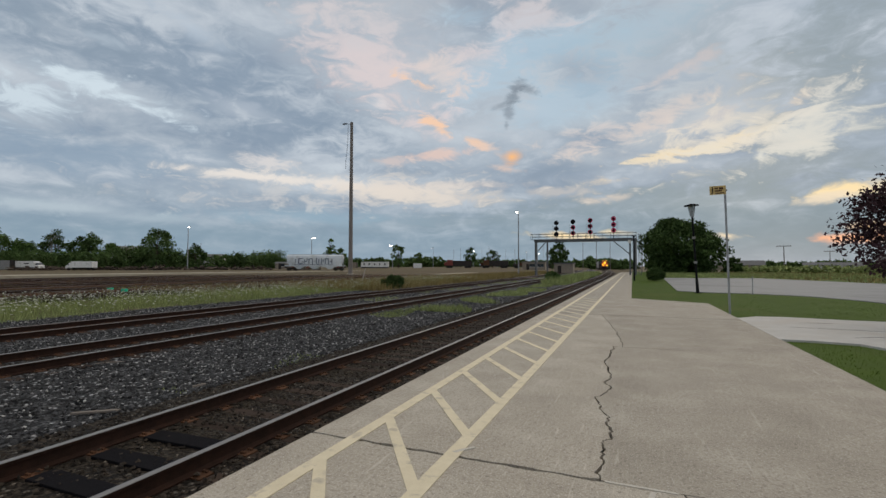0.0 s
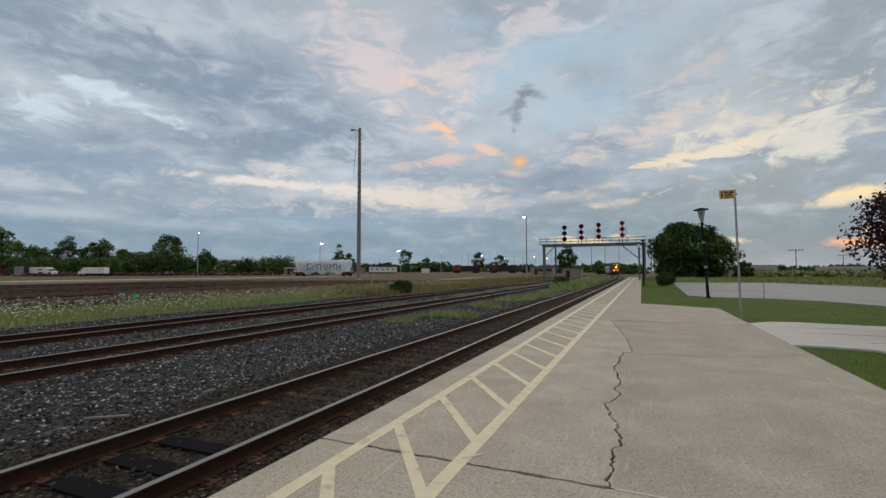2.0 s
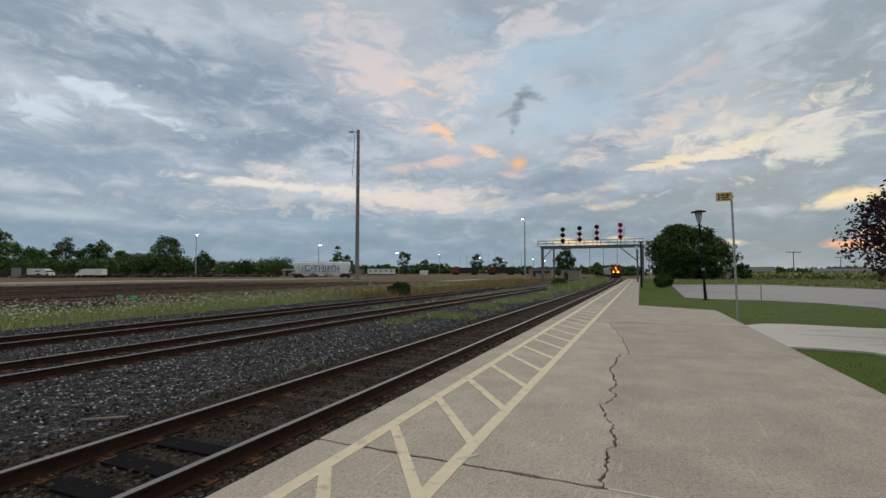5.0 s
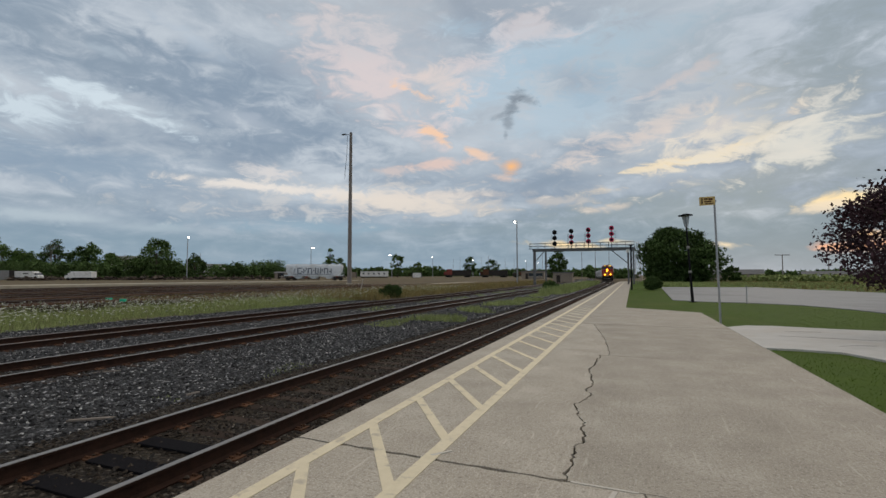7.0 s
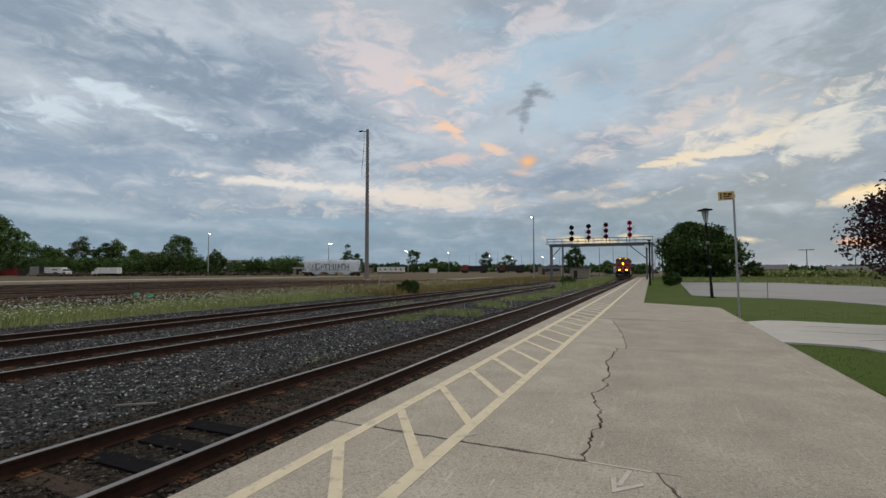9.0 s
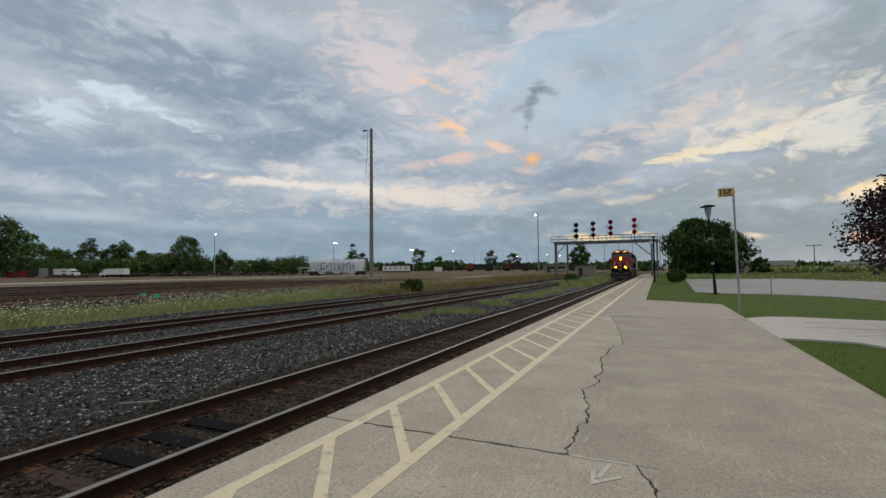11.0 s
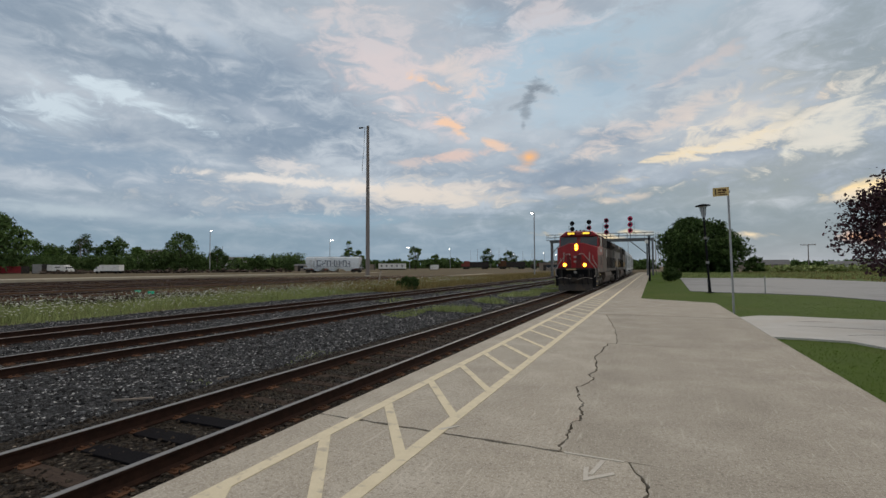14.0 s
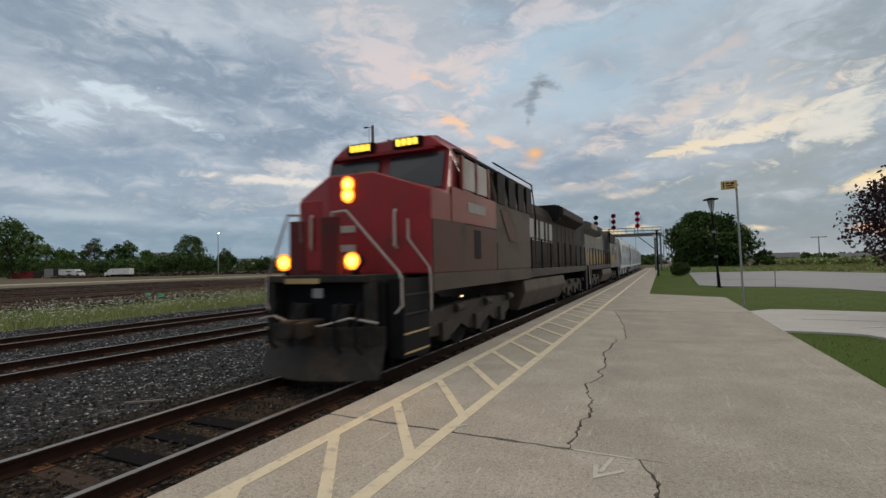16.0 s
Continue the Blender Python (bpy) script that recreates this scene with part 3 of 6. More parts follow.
def tube(bm, p0, p1, r0, r1=None, n=10):
    """A round bar from p0 to p1."""
    p0, p1 = Vector(p0), Vector(p1)
    r1 = r0 if r1 is None else r1
    q = (p1 - p0).to_track_quat("Z", "Y").to_matrix()
    rings = []
    for p, r in ((p0, r0), (p1, r1)):
        rings.append([bm.verts.new(p + q @ Vector((r * math.cos(2 * math.pi * i / n), r * math.sin(2 * math.pi * i / n), 0))) for i in range(n)])
    for i in range(n):
        bm.faces.new((rings[0][i], rings[0][(i + 1) % n], rings[1][(i + 1) % n], rings[1][i]))
    bm.faces.new(rings[0][::-1])
    bm.faces.new(rings[1])
    return bm


def bent(points, r, n=8):
    bm = bmesh.new()
    for a, b in zip(points, points[1:]):
        tube(bm, a, b, r, n=n)
    for p in points[1:-1]:
        bmesh.ops.create_icosphere(bm, subdivisions=1, radius=r * 1.02, matrix=Matrix.Translation(p))
    return bm


def prism(bm, pts, axis, a, b):
    """A polygon pushed along an axis. pts are in the other two axes, in order."""
    def at(p, s):
        q = list(p)
        q.insert("xyz".index(axis), s)
        return bm.verts.new(q)
    lo, hi = [at(p, a) for p in pts], [at(p, b) for p in pts]
    n = len(pts)
    for i in range(n):
        bm.faces.new((lo[i], lo[(i + 1) % n], hi[(i + 1) % n], hi[i]))
    bm.faces.new(lo[::-1])
    bm.faces.new(hi)
    return bm


def pr(pts, axis, a, b, bevel=0.0):
    bm = bmesh.new()
    prism(bm, pts, axis, a, b)
    if bevel:
        bmesh.ops.bevel(bm, geom=list(bm.edges), offset=bevel, segments=2, affect="EDGES", profile=0.5)
    return bm


def blades(n, place, h0, h1, w, lean=0.35, seed=1, bend=False):
    """Blades of grass, one triangle each (two more where they bend); place(rng, n) gives n rows of x, y, z."""
    rng = np.random.default_rng(seed)
    p = place(rng, n)
    n = len(p)
    ang = rng.uniform(0, 2 * np.pi, n)
    h = rng.uniform(h0, h1, n)
    side = np.stack([np.cos(ang), np.sin(ang), np.zeros(n)], 1) * (w * rng.uniform(0.6, 1.4, n))[:, None]
    tip = p + np.stack([rng.normal(0, lean, n) * h, rng.normal(0, lean, n) * h, h], 1)
    v = np.stack([p - side, p + side, tip], 1).reshape(-1, 3)
    f = np.arange(3 * n).reshape(-1, 3)
    return v.tolist(), f.tolist()


def stones(p, r, seed, flat=0.7):
    """Broken stones: squashed octahedra of eight faces."""
    rng = np.random.default_rng(seed)
    n = len(p)
    base = np.array([(1, 0, 0), (0, 1, 0), (-1, 0, 0), (0, -1, 0), (0, 0, 1), (0, 0, -1)], float)
    ang = rng.uniform(0, 2 * np.pi, n)
    sc = r[:, None] * rng.uniform(0.6, 1.3, (n, 3)) * np.array([1, 1, flat])
    v = base[None] * rng.uniform(0.7, 1.25, (n, 6, 1)) * sc[:, None, :] + rng.normal(0, 0.18, (n, 6, 3)) * r[:, None, None]
    c, s = np.cos(ang)[:, None], np.sin(ang)[:, None]
    v = np.stack([v[..., 0] * c - v[..., 1] * s, v[..., 0] * s + v[..., 1] * c, v[..., 2]], -1) + p[:, None, :]
    f0 = np.array([(0, 1, 4), (1, 2, 4), (2, 3, 4), (3, 0, 4), (1, 0, 5), (2, 1, 5), (3, 2, 5), (0, 3, 5)])
    f = f0[None] + 6 * np.arange(n)[:, None, None]
    return v.reshape(-1, 3).tolist(), f.reshape(-1, 3).tolist()


# ---- plan ----
EDGE_X = -3.22                    # the platform's edge
RAIL_Z = -0.15                    # top of rail; the platform's top is at 0
TRACK_X, TRACK2_X, TRACK3_X = -4.924, -11.53, -16.35
GAUGE = 0.754                     # half the distance of the rail heads' middles


def bend(y):
    """How far the line swings aside far ahead."""
    return -2.4e-4 * max(0.0, y - 65) ** 2 if y < 420 else -2.4e-4 * 355 ** 2 - 0.17 * (y - 420)


def heading(y):
    return math.degrees(math.atan2(4.8e-4 * max(0.0, min(y, 420) - 65), 1.0))


def ss(a, b, v):
    v = min(1.0, max(0.0, (v - a) / (b - a)))
    return v * v * (3 - 2 * v)


def gz(x, y):
    """Height of the ground."""
    z = -0.42 if x < -3.22 else -0.06
    if x < -24:
        z += 0.9 * ss(40, 230, math.hypot(x, y))
    return z


# ---- ground ----
def build_ground():
    xs = [-4000, -1500, -600, -300, -200, -140, -100, -70, -50, -36, -28, -24, -20, -10, -3.25, -3.21, 0, 4, 8, 14, 24, 40, 70, 130, 300, 900, 4000]
    ys = [-4000, -800, -200, -60, -20, 0, 10, 20, 30, 45, 60, 80, 110, 150, 200, 260, 350, 500, 900, 2000, 4500]
    vs = [(x, y, gz(x, y)) for y in ys for x in xs]
    nx = len(xs)
    fs = [(j * nx + i, j * nx + i + 1, (j + 1) * nx + i + 1, (j + 1) * nx + i) for j in range(len(ys) - 1) for i in range(nx - 1)]
    ob = part("ground", (vs, fs), "ground", smooth_faces=True)
    tagged(ob, "dry brown yard ground with sparse grass", "ground", kind="structure")


build_ground()


def sheet(name, pts, z0, z1, mat, label, category):
    """A flat piece of ground of its own, with an edge."""
    bm = bmesh.new()
    prism(bm, pts, "z", z0, z1)
    return tagged(part(name, bm, mat), label, category, kind="structure")


LOT = [(2.7, 37.1), (4.3, 35.6), (6.8, 35.2), (9.2, 33.4), (10.4, 30.5), (11.2, 26.0), (13.0, 20.0), (40, 18), (60, 40), (34, 52), (23.1, 60.2), (20.2, 68.4), (16.6, 80.0), (3.9, 76.0)]
PATHS = [(3.0, 18.45), (3.66, 19.25), (4.5, 19.41), (6.12, 19.03), (9.0, 18.8), (13.0, 18.0), (13.0, 9.0), (7.0, 9.2), (5.2, 11.0), (4.9, 12.4), (4.42, 13.44), (3.67, 13.6), (2.97, 13.6)]
sheet("lawn", [(-0.24, 27.3), (1.4, 26.2), (3.02, 25.0), (3.02, -30), (90, -30), (90, 160), (-0.3, 160)], -0.3, -0.045, "lawnsoil", "mown green lawn beside the platform", "lawn")
sheet("parking_lot", LOT, -0.2, -0.012, "asphalt", "pale grey paved parking lot behind the lawn", "parking lot")
sheet("footpath", PATHS, -0.2, 0.004, "path", "pale cracked concrete path joining the platform", "path")


def inside(px, py, poly):
    r = np.zeros(len(px), bool)
    for (x0, y0), (x1, y1) in zip(poly, poly[1:] + poly[:1]):
        c = (y0 > py) != (y1 > py)
        r ^= c & (px < (x1 - x0) * (py - y0) / (y1 - y0 + 1e-9) + x0)
    return r


def lawn_place(rng, n):
    x, y = rng.uniform(-0.2, 16, n), 6.5 + 62 * rng.uniform(0, 1, n) ** 1.6
    ok = ~inside(x, y, LOT) & ~inside(x, y, PATHS) & ((x > 3.0) | (y > 27.3 - (x + 0.24) * 0.7))
    x, y = x[ok], y[ok]
    return np.stack([x, y, np.full(len(x), -0.05)], 1)


tagged(part("grass", blades(110000, lawn_place, 0.015, 0.045, 0.006, 0.6, 3), "lawn"), "short green blades of mown grass", "grass", kind="stuff")


# ---- tracks ----
def sweep(profile, cx, y0, y1, step, z):
    """A profile of x and z, drawn along the line of the track."""
    ys = list(np.arange(y0, 66, 40.0)) + list(np.arange(66, y1, step))
    vs, fs, n = [], [], len(profile)
    for y in ys:
        b = bend(y)
        vs += [(cx + b + px, y, z + pz) for px, pz in profile]
    for j in range(len(ys) - 1):
        for i in range(n):
            k = (i + 1) % n
            fs.append((j * n + i, j * n + k, (j + 1) * n + k, (j + 1) * n + i))
    fs.append(tuple(range(n))[::-1])
    fs.append(tuple((len(ys) - 1) * n + i for i in range(n)))
    return vs, fs


RAIL = [(-0.07, -0.18), (0.07, -0.18), (0.07, -0.165), (0.012, -0.145), (0.010, -0.045), (0.034, -0.036), (0.036, -0.008), (-0.036, -0.008), (-0.034, -0.036), (-0.010, -0.045), (-0.012, -0.145), (-0.07, -0.165)]
HEAD = [(-0.036, -0.0075), (0.036, -0.0075), (0.033, -0.002), (0.022, 0.0), (-0.022, 0.0), (-0.033, -0.002)]
tie_mesh = bpy.data.meshes.new("tie")
_b = bx(-1.28, 1.28, -0.11, 0.11, -0.17, 0.0, bevel=0.012)
_b.to_mesh(tie_mesh)
tie_mesh.materials.append(M["tie"])
pad_mesh = tie_mesh.copy()
pad_mesh.materials.clear()
pad_mesh.materials.append(M["tienew"])
plate_mesh = bpy.data.meshes.new("tie_plate")
_b = bx(-0.19, 0.19, -0.09, 0.09, 0.0, 0.014)
for sx in (-0.13, -0.095, 0.095, 0.13):
    for sy in (-0.05, 0.05):
        box(_b, sx - 0.012, sx + 0.012, sy - 0.012, sy + 0.012, 0.014, 0.036)
_b.to_mesh(plate_mesh)
plate_mesh.materials.append(M["plate"])


def track(cx, label, head, y0=-60, y1=600, bed="ballast", bed_top=-0.21, ties_to=0, rz=RAIL_Z, tie_drop=0.178, first=0.0):
    t = thing("railway_track", (0, 0, 0), label, "track", "tracks", kind="structure")
    for s in (-1, 1):
        rail = part("rail", sweep(RAIL, cx + s * GAUGE, y0, y1, 8, rz), "rail", t)
        part("rail_head", sweep(HEAD, cx + s * GAUGE, y0, y1, 8, rz), head, rail, "worn steel running surface")
    w = 1.75
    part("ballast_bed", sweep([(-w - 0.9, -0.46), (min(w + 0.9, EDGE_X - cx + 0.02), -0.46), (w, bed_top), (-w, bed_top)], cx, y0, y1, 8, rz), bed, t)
    w = 0.9
    rng = random.Random(int(-cx * 10))
    y, k = first, 0
    vs, fs = [], []
    while y < 140:
        z = rz - tie_drop + rng.uniform(-0.012, 0.006)
        if y < ties_to:
            dark = cx == TRACK_X and 3.0 < y < 4.7
            shared("tie", tie_mesh, t, (cx + rng.uniform(-0.04, 0.04), y, z), rng.uniform(-0.02, 0.02))
            if dark:
                shared("tie_pad", pad_mesh, t, (cx, y, z + 0.03), rng.uniform(-0.03, 0.03), (0.43, 1.15, 0.16))
            for s in (-1, 1):
                shared("tie_plate", plate_mesh, t, (cx + s * GAUGE, y, z + 0.001))
        else:
            o, b = len(vs), bend(y)
            for v in tie_mesh.vertices:
                vs.append((v.co.x + cx + b, v.co.y + y, v.co.z + z))
            fs += [tuple(o + i for i in p.vertices) for p in tie_mesh.polygons]
        y += 0.575 + rng.uniform(-0.02, 0.02)
    if vs:
        tagged(part("far_ties", (vs, fs), "tie", t), kind="stuff")
    return t


track(TRACK_X, "main railway track with rusty rails beside the platform", "railtop", ties_to=48, first=0.95, bed="dirt", bed_top=-0.188)
track(TRACK2_X, "second railway track with brown rails on dark ballast", "railtop", ties_to=34, first=2.0)
track(TRACK3_X, "third railway track with rusty rails by the weeds", "railtop2", ties_to=20, first=2.2)


def ballast_fill():
    # a rough bed of ballast between the tracks
    xs, ys = np.linspace(-21.5, -3.2, 90), np.concatenate([np.arange(-6, 30, 0.25), np.arange(30, 140, 2.0)])
    rng = np.random.default_rng(5)
    zz = rng.normal(0, 0.012, (len(ys), len(xs)))
    vs, fs = [], []
    for j, y in enumerate(ys):
        b = bend(y)
        for i, x in enumerate(xs):
            h = -0.39 + 0.012 * math.sin(x * 2.1 + y * 0.7)
            for c in (TRACK2_X, TRACK3_X):
                dd = abs(x - c)
                h = max(h, -0.365 + 0.03 * ss(2.2, 1.4, dd))
            h -= 0.07 * ss(2.1, 1.7, abs(x - TRACK_X))
            vs.append((x + b, y, h + zz[j, i]))
    n = len(xs)
    for j in range(len(ys) - 1):
        for i in range(n - 1):
            fs.append((j * n + i, j * n + i + 1, (j + 1) * n + i + 1, (j + 1) * n + i))
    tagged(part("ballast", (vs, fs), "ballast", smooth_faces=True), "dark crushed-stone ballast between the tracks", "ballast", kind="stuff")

    def scatter(n, x0, x1, y0, y1, power, z, rmin, rmax, seed, mat, name, label):
        r = np.random.default_rng(seed)
        x, y = r.uniform(x0, x1, n), y0 + (y1 - y0) * r.uniform(0, 1, n) ** power
        keep = np.ones(n, bool)
        for c in (TRACK_X, TRACK2_X, TRACK3_X):
            for s in (-1, 1):
                keep &= abs(x - c - s * GAUGE) > 0.10
        x, y = x[keep], y[keep]
        h = np.full(len(x), z) + r.normal(0, 0.012, len(x))
        for c in (TRACK_X, TRACK2_X, TRACK3_X):
            h += 0.022 * (abs(x - c) < 1.9)
        pts, rad = np.stack([x, y, h], 1), r.uniform(rmin, rmax, len(x))
        oily = (abs(x - TRACK_X) < 1.75) | (abs(x - TRACK2_X) < 1.0)
        few = oily & (r.uniform(0, 1, len(x)) < 0.9)
        tagged(part(name, stones(pts[~oily], rad[~oily], seed), mat), label, "ballast", kind="stuff")
        if mat == "stone":
            tagged(part("oily_stones", stones(pts[few] + (0, 0, 0.012), rad[few] * 0.8, seed + 9), "dirtstone"), "dark oily stones between the rails", "ballast", kind="stuff")
        else:
            some = oily & (r.uniform(0, 1, len(x)) < 0.35)
            tagged(part("pale_chips", stones(pts[some] + (0, 0, 0.0), rad[some] * 0.7, seed + 9), "brick"), "dull pale chips of stone between the rails", "ballast", kind="stuff")
    scatter(75000, -21.0, -3.3, 1.5, 36, 1.7, -0.362, 0.018, 0.042, 11, "stone", "ballast_stones", "loose dark grey stones of track ballast")
    scatter(4600, -21.0, -3.3, 1.5, 34, 1.6, -0.345, 0.010, 0.030, 12, "stonepale", "pale_stones", "pale stones scattered in the ballast")


ballast_fill()


# ---- platform ----
CRACK = [(4.43, -0.44), (4.57, -0.46), (4.82, -0.43), (5.01, -0.455), (5.19, -0.465), (5.31, -0.47), (5.4, -0.4), (5.62, -0.4), (5.86, -0.445), (6.1, -0.45), (6.31, -0.53), (6.6, -0.58), (6.87, -0.63), (7.06, -0.58), (7.4, -0.48), (7.52, -0.49), (7.78, -0.59), (8.05, -0.51), (8.3, -0.52), (8.65, -0.56), (9.1, -0.63), (9.3, -0.65), (9.9, -0.6), (10.4, -0.6), (10.8, -0.57), (11.1, -0.57)]
CRACK2 = [(11.12, -0.4), (11.5, -0.38), (11.8, -0.43), (12.3, -0.47), (13.0, -0.55), (13.6, -0.57), (14.2, -0.68), (15.0, -0.76), (16.3, -0.96), (17.14, -1.1), (17.82, -1.16)]
CRACK0 = [(-2.28, 0.30), (-1.2, 0.36), (0.2, 0.28), (1.3, 0.35), (2.4, 0.26), (3.0, 0.33), (3.45, 0.27), (3.7, 0.31), (3.95, 0.30), (4.1, 0.27), (4.28, 0.19), (4.42, 0.16)]
SLAB = 6.70


def platform():
    p = thing("platform", (0, 0, 0), "worn grey concrete station platform with cracks", "platform", kind="structure")
    # near-black base, showing in the joints and below the slab edge
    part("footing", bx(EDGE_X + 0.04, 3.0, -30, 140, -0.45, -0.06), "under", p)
    j = -5
    rng = random.Random(4)
    while True:
        y0 = 4.42 + (j - 1) * SLAB
        if y0 > 132:
            break
        y1 = y0 + SLAB
        g = 0.008
        right = 3.0 if y1 < 25.5 else -0.24
        wall = {0: CRACK0, 1: CRACK, 2: CRACK2}.get(j)
        z = rng.uniform(-0.003, 0.003)
        if wall:
            w = 0.014 if j < 2 else 0.010
            fine = []
            for (ya, xa), (yb, xb) in zip(wall, wall[1:]):
                for k in range(4):
                    f = k / 4
                    fine.append((ya + (yb - ya) * f, xa + (xb - xa) * f + rng.uniform(-0.022, 0.022)))
            fine.append(wall[-1])
            ws = [w * rng.uniform(0.4, 1.3) for _ in fine]
            # broken edges along the cross joints
            def wide(ya, x):
                if abs(ya - 4.42) < 0.1:
                    return 0.027 if x < -0.4 else 0.011 if x < 0.3 else 0.002
                return 0.020 * ss(1.15, 0.1, x) + 0.002 if x > -0.6 and abs(ya - 11.12) < 0.1 else 0.003

            def chips(ya, xa, xb, side):
                k = max(2, int(abs(xb - xa) / 0.09))
                return [(xa + (xb - xa) * i / k, ya + (0.03 - 0.018 * (xa + (xb - xa) * i / k + 3.2)) * (ya < 12) + side * wide(ya, xa + (xb - xa) * i / k) * rng.uniform(0.3, 1.25)) for i in range(k + 1)]
            lo_l, hi_l = chips(y0, EDGE_X, fine[0][1] - ws[0], 1), chips(y1, fine[-1][1] - ws[-1], EDGE_X, -1)
            lo_r, hi_r = chips(y0, fine[0][1] + ws[0], right, 1), chips(y1, right, fine[-1][1] + ws[-1], -1)
            inner = [(yy, xx, q) for (yy, xx), q in zip(fine, ws) if y0 + 0.05 < yy < y1 - 0.17]
            left = lo_l + [(xx - q, yy) for yy, xx, q in inner] + hi_l
            rightp = [(xx + q, yy) for yy, xx, q in inner][::-1] + lo_r + hi_r
            part("slab", pr(left, "z", -0.25, z), "concrete", p)
            part("slab", pr(rightp, "z", -0.25, z), "concrete2", p)
        elif y0 < 25 < y1 or (y0 < 27.5 and y1 > 25.5):
            part("slab", pr([(EDGE_X, y0 + g), (3.0, y0 + g), (3.0, min(25.0, y1 - g)), (1.4, 26.2), (-0.24, 27.3), (-0.24, y1 - g), (EDGE_X, y1 - g)], "z", -0.25, z), "concrete2", p)
        else:
            part("slab", pr([(EDGE_X, y0 + g), (right, y0 + g), (right, y1 - g), (EDGE_X, y1 - g)], "z", -0.25, z), "concrete2", p)
        j += 1
    # the yellow safety ladder along the edge
    for x, nm in ((-2.735, "edge_line"), (-1.70, "inner_line")):
        part(nm, bx(x - 0.068, x + 0.068, -20, 118, -0.01, 0.0065), "yellow", p, "worn yellow painted line")
    bar = bpy.data.meshes.new("crossbar")
    b = pr([(-1.765, -0.10), (-1.765, 0.09), (-2.67, 1.32 + 0.095), (-2.67, 1.32 - 0.095)], "z", -0.01, 0.006)
    b.to_mesh(bar)
    bar.materials.append(M["yellow"])
    for k in range(-8, 18):
        shared("crossbar", bar, p, (0, 3.76 + 1.252 * k, 0))
    # white scuffs and a marked arrow
    for lift, pts in enumerate(([(-0.07, 4.34), (-0.03, 4.34), (-0.10, 4.00), (-0.14, 4.00)], [(-0.19, 4.13), (-0.15, 4.13), (-0.13, 3.90), (-0.16, 3.85)], [(-0.16, 3.85), (-0.14, 3.93), (0.05, 4.11), (0.065, 4.07)], [(-0.40, 4.375), (0.12, 4.36), (0.12, 4.385), (-0.40, 4.40)], [(-1.72, 4.50), (-1.58, 4.68), (-1.55, 4.67), (-1.68, 4.49)])):
        part("chalk_mark", pr(pts, "z", -0.01, 0.0045 + 0.0009 * lift), "chalk", p)
    return p


platform()


# ---- unseen block added behind the view to shade the platform's right ----
tagged(part("station_wall", bx(3.2, 15.0, -18.0, -1.6, -0.05, 5.4), "brick"), "plain pale brick block added out of view to shade the platform", "wall", kind="structure")


# ---- locomotives ----
def wheelset(name, y, loco, r=0.53):
    bm = bmesh.new()
    tube(bm, (-0.95, 0, 0), (0.95, 0, 0), 0.09, n=10)
    for s in (-1, 1):
        tube(bm, (s * 0.69, 0, 0), (s * 0.815, 0, 0), r, n=28)
        tube(bm, (s * 0.665, 0, 0), (s * 0.69, 0, 0), r + 0.03, n=28)
        tube(bm, (s * 0.815, 0, 0), (s * 0.83, 0, 0), r * 0.45, n=16)
    ob = part(name, bm, "darksteel", loco)
    ob.location = (0, y, r)
    return ob


